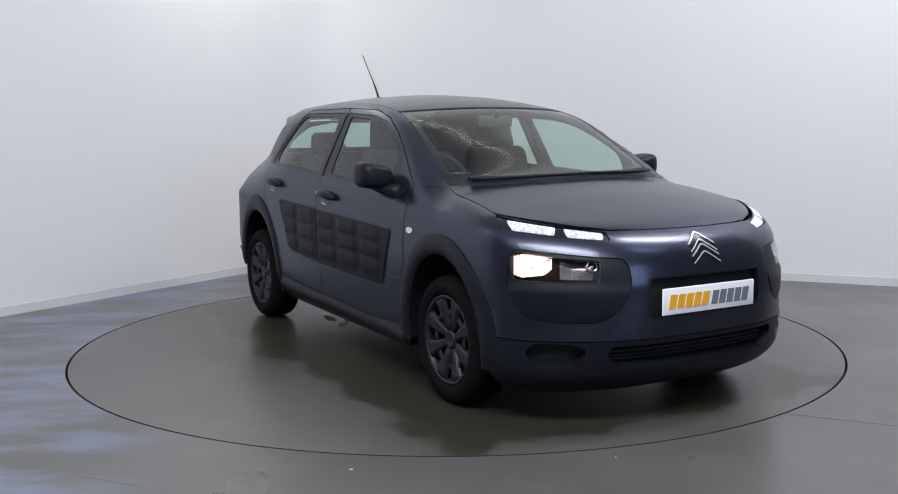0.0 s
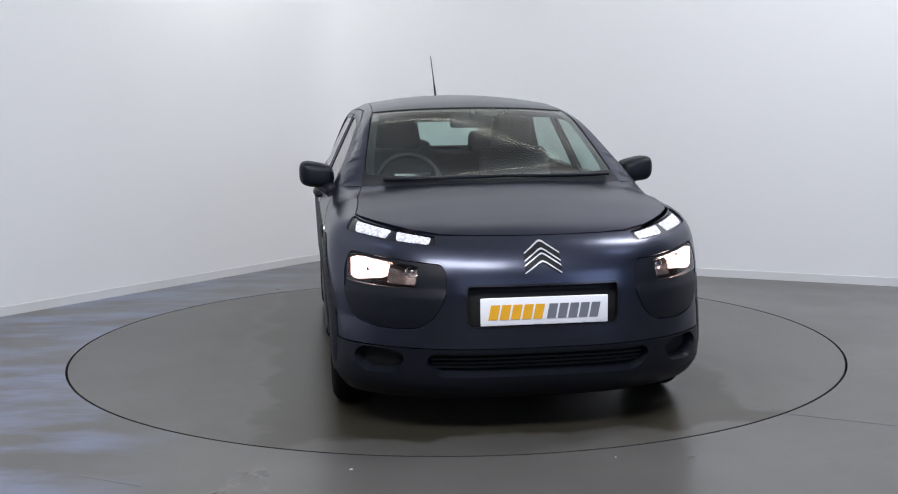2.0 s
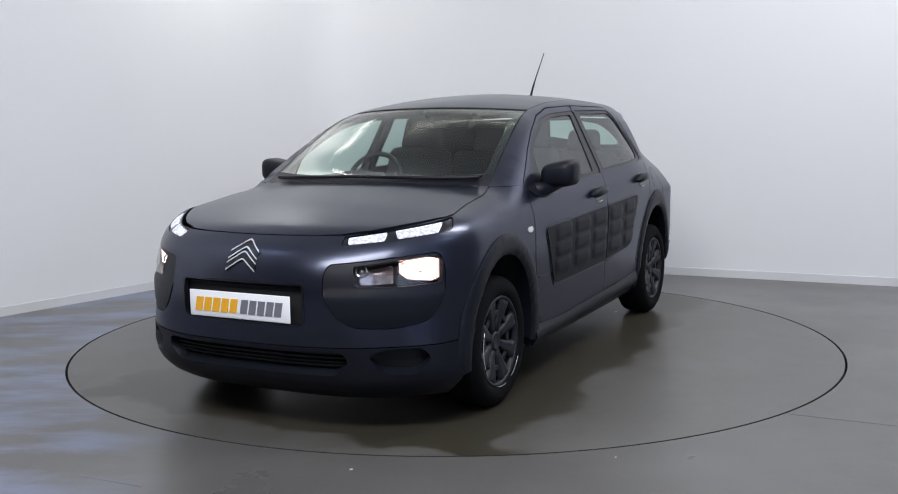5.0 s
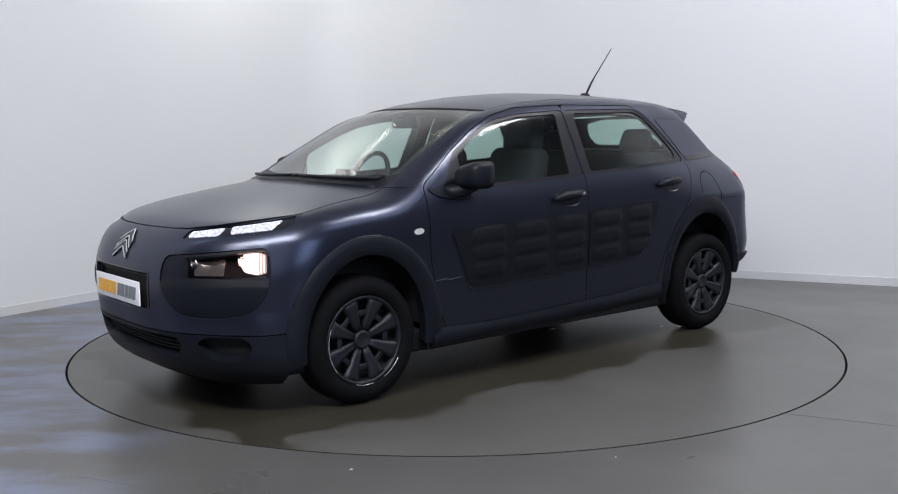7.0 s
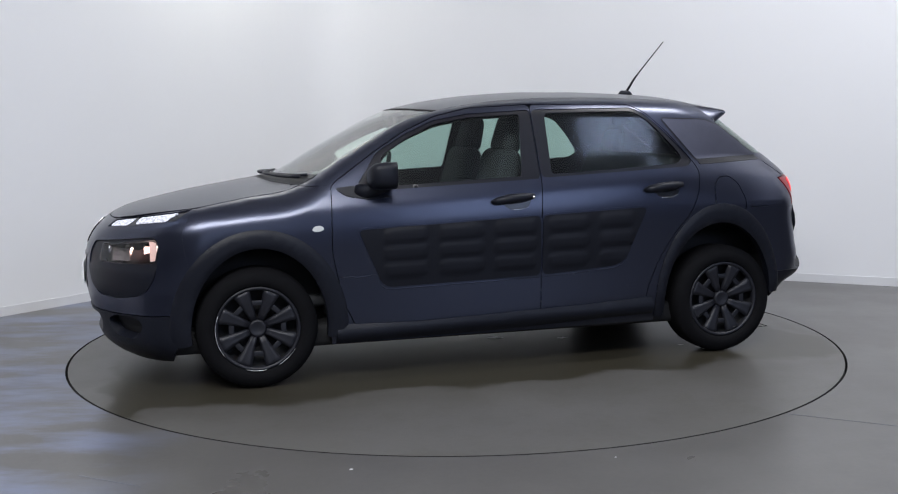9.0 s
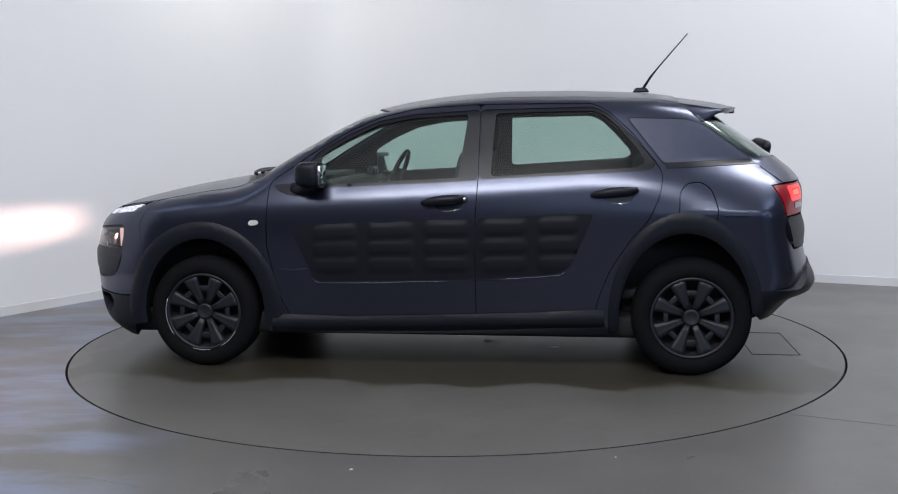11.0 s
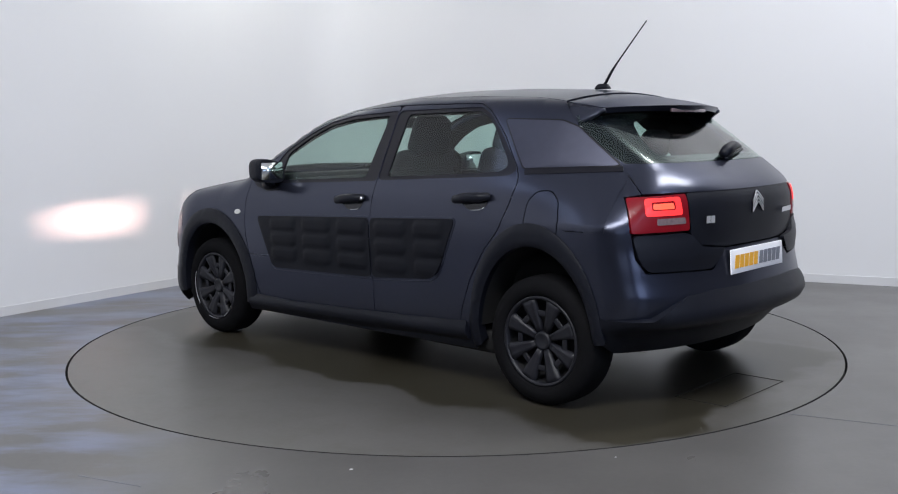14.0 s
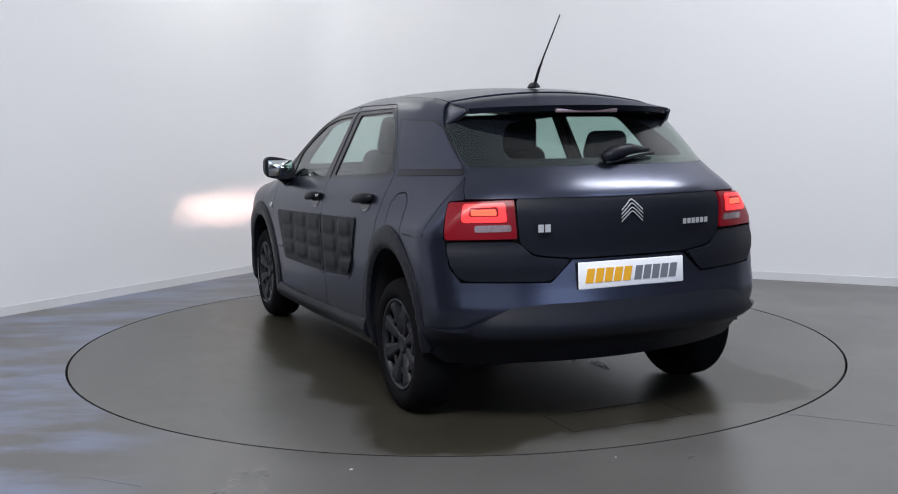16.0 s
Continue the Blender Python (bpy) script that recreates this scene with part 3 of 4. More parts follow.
joint = [(0.912, 1.002), (0.662, 1.171), (0.499, 1.268), (0.334, 1.340), (0.136, 1.385), (-0.207, 1.402), (-0.79, 1.400), (-0.882, 1.352), (-0.995, 1.245), (-1.123, 1.082),
         (-1.148, 1.03), (-1.127, 0.92), (-1.075, 0.806), (-0.98, 0.70), (-0.885, 0.551), (-0.825, 0.40), (-0.80, 0.275), (0.80, 0.27), (0.862, 0.40), (0.900, 0.56), (0.921, 0.66), (0.921, 0.786)]
DOOR_HOLE = inset(rounded(joint, 0.03), -0.0022)
QPANEL = rounded([(-0.975, 1.318), (-1.275, 1.308), (-1.365, 1.276), (-1.545, 1.142), (-1.595, 1.106), (-1.150, 1.090)], 0.02)
FUEL = rounded([(-1.225, 0.80), (-1.232, 0.945), (-1.27, 0.988), (-1.335, 0.993), (-1.385, 0.955), (-1.412, 0.87), (-1.41, 0.80)], 0.02)
for flip in (False, True):
    bs = patch("body_side", BODYSIDE, on_flank, PAINT, car, holes=[DOOR_HOLE] + ([] if flip else [inset(FUEL, -0.005)]), flip=flip, thick=0.02)
    patch("quarter_trim", QPANEL, on_flank, QUARTER, car, off=0.003, thick=0.006, flip=flip, label="satin grey-blue rear pillar panel")
    patch("trim_seal", inset(QPANEL, -0.007), on_flank, TRIMBLACK, car, off=0.001, thick=0.004, flip=flip, label="black seal round the pillar panel")
    patch("waist_strip", rounded([(-1.158, 1.087), (-1.605, 1.104), (-1.622, 1.080), (-1.165, 1.062)], 0.008), on_flank, TRIMBLACK, car, off=0.0022, thick=0.004, flip=flip, label="black waist strip")
    if not flip:
        flap = patch("fuel_flap", FUEL, on_flank, PAINT, car, thick=0.01)

# front wings
FENDER = [(x, top_z(x, rail(x) + 0.002)) for x in np.linspace(1.065, 1.56, 14)] + [(1.585, 0.893), (1.64, 0.845), (1.655, 0.78), (1.64, 0.68), (1.63, 0.60)] + [(1.283 + 0.39 * math.cos(a), 0.30 + 0.45 * math.sin(a)) for a in np.radians(np.linspace(42, 176, 16))] + [(0.905, 0.50), (0.927, 0.66), (0.927, 1.0), (1.0, 1.004)]
both("front_wing", FENDER, on_flank, PAINT, car, off=-0.001)

# black arch trims, sills, side bumpers
def swell(cx, inner, outer, h):
    def f(u):
        dx, dz = u[:, 0] - cx, u[:, 1] - 0.30
        ri, ro = np.hypot(dx / inner[0], dz / inner[1]), np.hypot(dx / outer[0], dz / outer[1])
        k = np.clip((ri - 1) / np.maximum(ri - ro, 1e-4), 0, 1)
        return h * np.sqrt(np.clip(1 - (2 * k - 1) ** 4, 0, 1))
    return f


FARCH = arch(1.283, (0.335, 0.405), (0.437, 0.497))
RARCH = arch(-1.262, (0.332, 0.440), (0.388, 0.547), -8, 176)
both("wheel_arch_trim", FARCH, on_flank, MATTE, car, off=0.003, step=0.022, thick=0.05, relief=swell(1.283, (0.335, 0.405), (0.437, 0.497), 0.012), label="textured black plastic arch trim")
both("wheel_arch_trim", RARCH, on_flank, MATTE, car, off=0.003, step=0.022, thick=0.05, relief=swell(-1.262, (0.332, 0.440), (0.388, 0.547), 0.012), label="textured black plastic arch trim")
SILL = [(0.90, 0.30), (0.5, 0.293), (0.0, 0.308), (-0.5, 0.325), (-0.85, 0.345), (-0.86, 0.25), (0.0, 0.216), (0.91, 0.20)]
both("sill", SILL, on_flank, MATTE, car, off=0.004, step=0.02, thick=0.05, relief=lambda u: 0.022 * np.clip(1 - np.abs(u[:, 1] - 0.270 + 0.024 * u[:, 0]) / 0.045, 0, 1) ** 0.7,
     label="black plastic sill trim")


def cushions(cols, rows=3):
    def f(u):
        h = np.zeros(len(u))
        for x0, x1 in cols:
            for k in range(rows):
                zc = 0.575 + 0.092 * k - 0.036 * (u[:, 0]) * (0.3 + 0.35 * k) * 0.9
                a = np.abs((u[:, 0] - (x0 + x1) / 2) / ((x1 - x0) / 2))
                b = np.abs((u[:, 1] - zc) / 0.038)
                h = np.maximum(h, 0.0075 * np.clip(1 - np.maximum(a ** 6 + b ** 4, 0), 0, 1) ** 0.5)
        return h
    return f


def lip_ring(outline, name):
    both(name, inset(outline, -0.010), on_flank, PAINT, car, holes=[inset(outline, -0.0005)], off=0.003, step=0.012, thick=0.004, label="raised painted lip round the door bumper")


AB_F = rounded([(0.790, 0.776), (0.672, 0.500), (0.635, 0.480), (-0.188, 0.499), (-0.186, 0.816)], 0.035)
AB_R = rounded([(-0.198, 0.816), (-0.198, 0.499), (-0.625, 0.530), (-0.685, 0.575), (-0.805, 0.842)], 0.035)
lip_ring(AB_F, "bumper_lip")
lip_ring(AB_R, "bumper_lip")
both("side_bumper", AB_F, on_flank, RUBBERY, car, off=0.007, step=0.014, thick=0.012, relief=cushions([(0.43, 0.66), (0.13, 0.37), (-0.16, 0.07)]), label="black rubber door bumper with raised air cushions")
both("side_bumper", AB_R, on_flank, RUBBERY, car, off=0.007, step=0.014, thick=0.012, relief=cushions([(-0.46, -0.23), (-0.72, -0.52)]), label="black rubber door bumper with raised air cushions")

# pressed creases between the front arch and the door bumper
for sgn in (1, -1):
    for pts in ([(0.888, 0.545), (0.86, 0.540), (0.83, 0.543), (0.80, 0.536), (0.76, 0.540), (0.705, 0.548)],
                [(0.680, 0.495), (0.655, 0.473), (0.62, 0.468), (0.30, 0.4755), (0.0, 0.483), (-0.186, 0.4875)],
                [(-0.200, 0.4875), (-0.35, 0.498), (-0.50, 0.509), (-0.628, 0.519), (-0.665, 0.540), (-0.695, 0.572)]):
        p = on_flank(np.array(pts))
        part("crease", tube([tuple(v * np.array([1, sgn, 1])) for v in p], [0.001, 0.004, 0.004, 0.004, 0.004, 0.001], 8), PAINT, car, "pressed crease in the door skin")

# roof, windscreen, bonnet, cowl
ys = np.linspace(-0.548, 0.548, 25)
xr = np.linspace(0.29, -1.235, 24)
ROOFPANEL = [(screen_top(y), y) for y in ys] + [(x, rail(x) - 0.004) for x in xr[1:]] + [(-1.235, y) for y in np.linspace(0.52, -0.52, 12)] + [(x, -rail(x) + 0.004) for x in xr[::-1][:-1]]
roof = patch("roof", ROOFPANEL, on_top, PAINT, car, step=0.045)
SCREENLINE = [(screen_top(y) + 0.006, y) for y in np.linspace(-0.545, 0.545, 21)] + [(x, rail(x) - 0.006) for x in np.linspace(0.34, 1.0, 12)] + \
             [(screen_foot(y), y) for y in np.linspace(0.645, -0.645, 21)] + [(x, -rail(x) + 0.006) for x in np.linspace(1.0, 0.34, 12)]
CLEAR = [(screen_top(y) + 0.03, y) for y in np.linspace(-0.50, 0.50, 15)] + [(x, rail(x) - 0.045) for x in np.linspace(0.40, 0.92, 10)] + \
        [(screen_foot(y) - 0.055, y) for y in np.linspace(0.585, -0.585, 17)] + [(x, -rail(x) + 0.045) for x in np.linspace(0.92, 0.40, 10)]
screen = patch("windscreen", SCREENLINE, on_top, SCREEN, car, off=-0.002, step=0.05, thick=0, label="sloping green-tinted windscreen")
screen.visible_shadow = False
patch("windscreen_border", SCREENLINE, on_top, GLOSSBLACK, car, holes=[rounded(CLEAR, 0.03)], off=-0.006, step=0.04, thick=0, label="black border band")
SEAL = [(screen_top(y) - 0.001, y) for y in np.linspace(-0.545, 0.545, 25)] + [(screen_top(y) + 0.015, y) for y in np.linspace(0.54, -0.54, 25)]
patch("windscreen_seal", SEAL, on_top, DARK, car, off=0.001, step=0.012, thick=0.004, label="thin black rubber seal")
COWL = [(screen_foot(y) - 0.056, y) for y in np.linspace(-0.65, 0.65, 21)] + [(screen_foot(y) + 0.045, y) for y in np.linspace(0.66, -0.66, 21)]
patch("cowl", COWL, on_top, MATTE, car, off=0.001, step=0.02, thick=0.02, label="black cowl panel")
BONNET = [(screen_foot(y) + 0.04, y) for y in np.linspace(-0.665, 0.665, 23)] + [(x, rail(x) - 0.003) for x in np.linspace(1.06, 1.55, 12)] + \
         [(1.60, 0.702), (1.712, 0.637), (1.80, 0.572), (1.872, 0.504), (1.945, 0.394), (1.978, 0.28), (1.994, 0.14), (1.998, 0.0), (1.994, -0.14), (1.978, -0.28), (1.945, -0.394), (1.872, -0.504),
          (1.80, -0.572), (1.712, -0.637), (1.60, -0.702)] + [(x, -rail(x) + 0.003) for x in np.linspace(1.55, 1.06, 12)]
patch("bonnet", BONNET, on_top, PAINT, car, step=0.04, thick=0.015)

# front bumper
LAMPUNIT = rounded([(0.371, 0.647), (0.380, 0.708), (0.402, 0.736), (0.492, 0.742), (0.70, 0.760), (0.856, 0.772), (0.876, 0.70), (0.862, 0.575), (0.795, 0.487), (0.646, 0.464), (0.489, 0.472),
                    (0.424, 0.515), (0.381, 0.588)], 0.045)
LAMPLENS = rounded([(0.492, 0.728), (0.846, 0.760), (0.866, 0.735), (0.855, 0.645), (0.696, 0.638), (0.497, 0.640)], 0.012)
DRL = rounded([(0.440, 0.803), (0.452, 0.838), (0.690, 0.864), (0.86, 0.882), (0.985, 0.901), (0.935, 0.848), (0.66, 0.818)], 0.01)
RECESS = rounded([(-0.302, 0.656), (-0.302, 0.500), (-0.285, 0.479), (0.285, 0.479), (0.302, 0.500), (0.302, 0.656)], 0.02)
half_top = [(0.0, 0.836), (0.165, 0.837), (0.436, 0.840), (0.579, 0.851), (0.805, 0.879), (0.999, 0.903)]
half_side = [(1.003, 0.893), (0.993, 0.845), (0.984, 0.78), (1.006, 0.68), (1.02, 0.60), (1.03, 0.55), (0.972, 0.395)]
seam = [(0.85, 0.390), (0.5, 0.393), (0.0, 0.392)]
UPPER = half_top + half_side + seam + mirror_y(half_top + half_side + seam)[1:-1]
patch("front_bumper", UPPER, on_nose, PAINT, car, holes=[LAMPUNIT, mirror_y(LAMPUNIT), DRL, mirror_y(DRL), RECESS], step=0.03, thick=0.03)
GRILLE = rounded([(-0.44, 0.372), (-0.47, 0.33), (-0.42, 0.272), (0.42, 0.272), (0.47, 0.33), (0.44, 0.372)], 0.03)
FOG = rounded([(0.540, 0.352), (0.60, 0.380), (0.755, 0.381), (0.800, 0.335), (0.74, 0.272), (0.60, 0.280)], 0.03)
LOWER = [(0.965, 0.390), (0.85, 0.385), (0.5, 0.388), (-0.5, 0.388), (-0.85, 0.385), (-0.965, 0.390), (-0.96, 0.25), (-0.90, 0.16), (-0.6, 0.15), (0.6, 0.15), (0.90, 0.16), (0.96, 0.25)]
lip = lambda u: 0.012 * np.exp(-((u[:, 1] - 0.24) / 0.05) ** 2)
patch("lower_bumper", LOWER, on_nose, MATTE, car, holes=[GRILLE, FOG, mirror_y(FOG)], off=0.004, step=0.025, thick=0.05, relief=lip, label="textured black lower bumper")
patch("grille_back", inset(GRILLE, -0.04), on_nose, DARK, car, off=-0.05, thick=0)
for z in (0.292, 0.312, 0.332, 0.352):
    patch("grille_slat", [(-0.45, z - 0.004), (0.45, z - 0.004), (0.45, z + 0.004), (-0.45, z + 0.004)], on_nose, DARK, car, off=-0.03, step=0.02, thick=0.02)
both("fog_pocket", inset(FOG, -0.01), on_nose, DARK, car, off=-0.045, thick=0, label="dark blank fog lamp pocket")
patch("plate_recess", inset(RECESS, -0.01), on_nose, DARK, car, off=-0.035, thick=0)
for z in (0.635, 0.648):
    patch("grille_slat", [(-0.29, z - 0.003), (0.29, z - 0.003), (0.29, z + 0.003), (-0.29, z + 0.003)], on_nose, MATTE, car, off=-0.02, step=0.02, thick=0.012)
patch("plate_surround", RECESS, on_nose, GLOSSBLACK, car, holes=[inset(RECESS, 0.008)], off=0.003, step=0.015, thick=0.02)

def projector(s, parent):
    """An added narrow barrel with a painted glow and the bulb at its back, so that the light leaves as a flat fan."""
    m = Matrix.Translation((1.772, s * 0.64, 0.700)) @ pose(0, 0, 0, 0, 3.6, -6 * s)
    bm = bmesh.new()
    wide, tall, back, front = 0.040, 0.0125, -0.045, 0.045
    hole_w, hole_h = 0.037, 0.0064
    b = [bm.verts.new(m @ Vector((back, y, z))) for y, z in ((-wide, -tall), (wide, -tall), (wide, tall), (-wide, tall))]
    f = [bm.verts.new(m @ Vector((front, y, z))) for y, z in ((-wide, -tall), (wide, -tall), (wide, tall), (-wide, tall))]
    bm.faces.new(b[::-1])
    for i in range(4):
        j = (i + 1) % 4
        bm.faces.new((b[i], b[j], f[j], f[i]))
    part("projector", bm, BARREL, parent, "added beam-shaping barrel with a painted glow", smooth=False)
    bm = bmesh.new()
    f, h = ([bm.verts.new(m @ Vector((front + 0.0005, a, c))) for a, c in ((-p, -q), (p, -q), (p, q), (-p, q))] for p, q in ((0.044, 0.016), (hole_w, hole_h)))
    for i in range(4):
        bm.faces.new((f[i], f[(i + 1) % 4], h[(i + 1) % 4], h[i]))
    part("projector_rim", bm, LOWBEAM, parent, "added glowing rim round the barrel mouth", smooth=False)
    bm = bmesh.new()
    bm.faces.new([bm.verts.new(m @ Vector((-0.038, a, c))) for a, c in ((-0.018, -0.005), (0.018, -0.005), (0.018, 0.005), (-0.018, 0.005))])
    part("bulb", bm, BULB, parent, "lit headlamp filament", smooth=False)


def stepped_bowl(s, parent):
    """A faceted bowl: lit facets face ahead, the steps between them glow weakly in place of reflected bulb light."""
    glow, plain = bmesh.new(), bmesh.new()
    count = 24
    ys = np.linspace(0.580, 0.756, count + 1)
    surf = [on_nose_at(y, 0.70) for y in ys]
    for k in range(count):
        y0, y1, x = ys[k], ys[k + 1], min(surf[k + 1] - 0.024, 1.795)
        short = 0.022 * max(0.0, 1 - k / 6) ** 1.6 + 0.012 * max(0.0, (k - count + 5) / 4) ** 2
        z0, z1 = 0.650 + short, 0.729 + 0.0010 * k - short
        after = min(surf[min(k + 2, count)] - 0.024, 1.795)
        faces = [(z0, z1)] if y0 > 0.685 else [(z0, 0.684), (0.716, z1)]
        for target, quad in [(glow, ((x, y0, a), (x, y1, a), (x, y1, b), (x, y0, b))) for a, b in faces] + ([] if y1 < 0.69 else [(plain, ((x, y1, z0), (after - 0.01, y1, z0), (after - 0.01, y1, z1), (x, y1, z1)))]):
            target.faces.new([target.verts.new((a, s * b, c)) for a, b, c in quad])
    part("low_beam", glow, LOWBEAM, parent, "lit warm white low beam facets", smooth=False)
    part("bowl_steps", plain, WARMBOWL, parent, "silver steps of the lamp bowl with a painted glow", smooth=False)


# head lamps: black unit, lens, silver bowl, glowing outer bowl
for flip in (False, True):
    unit = patch("lamp_unit", inset(LAMPUNIT, 0.002), on_nose, MATTE, car, holes=[LAMPLENS], off=-0.006, step=0.02, thick=0.03, flip=flip, label="black cushion panel round the headlamp",
                 relief=lambda u: 0.010 * np.clip((0.632 - u[:, 1]) / 0.03, 0, 1) * np.clip((u[:, 1] - 0.47) / 0.04, 0, 1))
    patch("lamp_housing", inset(LAMPLENS, -0.006), on_nose, DARK, unit, off=-0.16, thick=0, flip=flip)
    patch("reflector", rounded([(0.515, 0.722), (0.66, 0.735), (0.66, 0.652), (0.52, 0.652)], 0.01), on_nose, DIMBOWL, unit, off=-0.05, step=0.02, flip=flip, label="silver indicator bowl with a faint painted glow",
          relief=lambda u: -0.02 * np.cos((u[:, 0] - 0.59) * 20) + 0.004 * np.sin(u[:, 1] * 300))
    stepped_bowl(-1 if flip else 1, unit)
    projector(-1 if flip else 1, unit)
    side = -1 if flip else 1
    bx = on_nose_at(0.50, 0.70) - 0.045
    ring = lathe([(0.020, 0.0), (0.023, 0.004), (0.026, 0.0), (0.023, -0.004)], 24)
    bmesh.ops.transform(ring, matrix=Matrix.Translation((bx, side * 0.515, 0.700)) @ Matrix.Rotation(radians(90), 4, "Z") @ Matrix.Diagonal((1.2, 1, 1, 1)), verts=ring.verts)
    part("indicator_ring", ring, CHROME, unit, "bright indicator ring")
    part("indicator_bulb", box(0.018, 0.016, 0.016, Matrix.Translation((bx, side * 0.515, 0.700)), 0.006, 3), CHROME, unit, "small silver indicator bulb")
    cover = patch("lamp_lens", LAMPLENS, on_nose, LAMPGLASS, unit, off=-0.002, step=0.025, thick=0, flip=flip, label="clear lamp lens")
    cover.visible_shadow = False
    drl = patch("daylight_lamp", inset(DRL, 0.0015), on_nose, GLOSSBLACK, car, off=-0.006, step=0.02, thick=0.02, flip=flip, label="slim black daytime lamp housing")
    for poly in ([(0.470, 0.834), (0.642, 0.853), (0.622, 0.822), (0.470, 0.811)], [(0.676, 0.857), (0.915, 0.884), (0.868, 0.846), (0.680, 0.829)]):
        patch("lit_strip", rounded(poly, 0.008), on_nose, DRLGLOW, drl, off=-0.002, step=0.02, thick=0.006, flip=flip, label="glowing white daytime light strip")


def chevron(parent, lay, z0, w, h, bar, rise, edge, lift=0.006):
    """Two nested chevrons as a badge: chrome reflections painted in as dark faces between bright edges."""
    def strip(z, t):
        return [(-w, z), (-0.18 * w, z + h), (0, z + 1.12 * h), (0.18 * w, z + h), (w, z), (w, z + t), (0.18 * w, z + h + t), (0, z + 1.12 * h + t), (-0.18 * w, z + h + t), (-w, z + t)]
    for k in (0, 1):
        z = z0 + k * rise
        c = patch("badge_chevron", strip(z, bar), lay, GLOSSBLACK, parent, off=lift, step=0.01, thick=0.01, label="chevron badge with painted chrome reflections")
        for d in (0, bar - edge):
            patch("badge_glint", strip(z + d, edge), lay, BADGE, c, off=lift + 0.003, step=0.01, thick=0.004, label="bright silver edge, a painted chrome glint")


chevron(car, on_nose, 0.692, 0.074, 0.040, 0.034, 0.046, 0.0055)


def mark_bars(count, size, m, mat, parent, label, shear=0.24, fill=0.80, width=None):
    """A row of plain slanted bars in place of a printed mark, each a part of its own."""
    tall, pitch, deep = 0.72 * size, 0.66 * size, 0.0012
    k = width / ((count - 1 + fill) * pitch + shear * tall) if width else 1.0
    for n in range(count):
        a, b, lean = n * pitch, (n + fill) * pitch, shear * tall
        outline = ((a, -tall / 2), (b, -tall / 2), (b + lean, tall / 2), (a + lean, tall / 2))
        bm = bmesh.new()
        back, face = ([bm.verts.new(m @ Vector((x * k, y, z))) for x, y in outline] for z in (-deep, deep))
        bm.faces.new(face)
        bm.faces.new(back[::-1])
        for i in range(4):
            bm.faces.new((back[i], back[(i + 1) % 4], face[(i + 1) % 4], face[i]))
        bmesh.ops.recalc_face_normals(bm, faces=bm.faces)
        part("mark_bar", bm, mat, parent, label, smooth=False)


def number_plate(m):
    """A dealer's plate; its local x runs along it, y up, z out."""
    plate = part("number_plate", box(0.525, 0.113, 0.008, m, 0.004), PLATE, car, "white dealer plate")
    mark_bars(5, 0.083, m @ Matrix.Translation((-0.232, -0.002, 0.0055)), ORANGE, plate, "bold slanted orange print", width=0.232)
    mark_bars(5, 0.083, m @ Matrix.Translation((0.008, -0.002, 0.0055)), GREYINK, plate, "bold slanted grey print", width=0.222)


number_plate(Matrix.Translation((2.140, 0, 0.548)) @ Matrix(((0, 0, 1, 0), (1, 0, 0, 0), (0, 1, 0, 0), (0, 0, 0, 1))))

# tail: hatch, glass, lamps, bumper
TAILLAMP = rounded([(0.812, 0.972), (0.539, 0.984), (0.525, 0.826), (0.80, 0.823)], 0.012)
UNDER = rounded([(0.800, 0.816), (0.522, 0.816), (0.462, 0.752), (0.30, 0.735), (0.385, 0.645), (0.735, 0.653), (0.780, 0.712)], 0.03)
HATCHPANEL = rounded([(0.532, 0.992), (-0.532, 0.992), (-0.515, 0.80), (-0.455, 0.755), (-0.29, 0.736), (0.29, 0.736), (0.455, 0.755), (0.515, 0.80)], 0.02)
GLASSLINE = rounded([(0.80, 1.118), (-0.80, 1.118), (-0.86, 1.16), (-0.955, 1.225), (-1.04, 1.30), (-1.06, 1.335), (-0.45, 1.345), (0, 1.35), (0.45, 1.345), (1.06, 1.335), (1.04, 1.30), (0.955, 1.225), (0.86, 1.16)], 0.02)
REARCLEAR = rounded([(0.58, 1.15), (-0.58, 1.15), (-0.63, 1.21), (-0.64, 1.30), (-0.4, 1.33), (0.4, 1.33), (0.64, 1.30), (0.63, 1.21)], 0.05)
HATCH = [(0.80, 1.113), (-0.80, 1.113), (-0.74, 0.988), (-0.537, 0.990), (0.537, 0.990), (0.74, 0.988)]
patch("hatch", HATCH, on_tail, PAINT, car, step=0.03, label="dark grey tailgate")
patch("hatch_panel", inset(HATCHPANEL, 0.002), on_tail, MATTE, car, off=-0.003, step=0.03, thick=0.02, label="textured black tailgate panel")
rg = patch("rear_glass", GLASSLINE, on_tail, WINDOW, car, off=-0.002, step=0.035, thick=0, label="tinted rear window")
rg.visible_shadow = False
patch("rear_glass_border", GLASSLINE, on_tail, GLOSSBLACK, car, holes=[REARCLEAR], off=-0.007, step=0.03, thick=0, label="black glass border")
both("rear_pillar", [(0.804, 1.113), (0.7445, 0.986), (0.818, 0.976), (0.806, 0.82), (0.99, 0.82), (1.06, 1.113)], on_tail, PAINT, car, off=-0.0015, step=0.03)
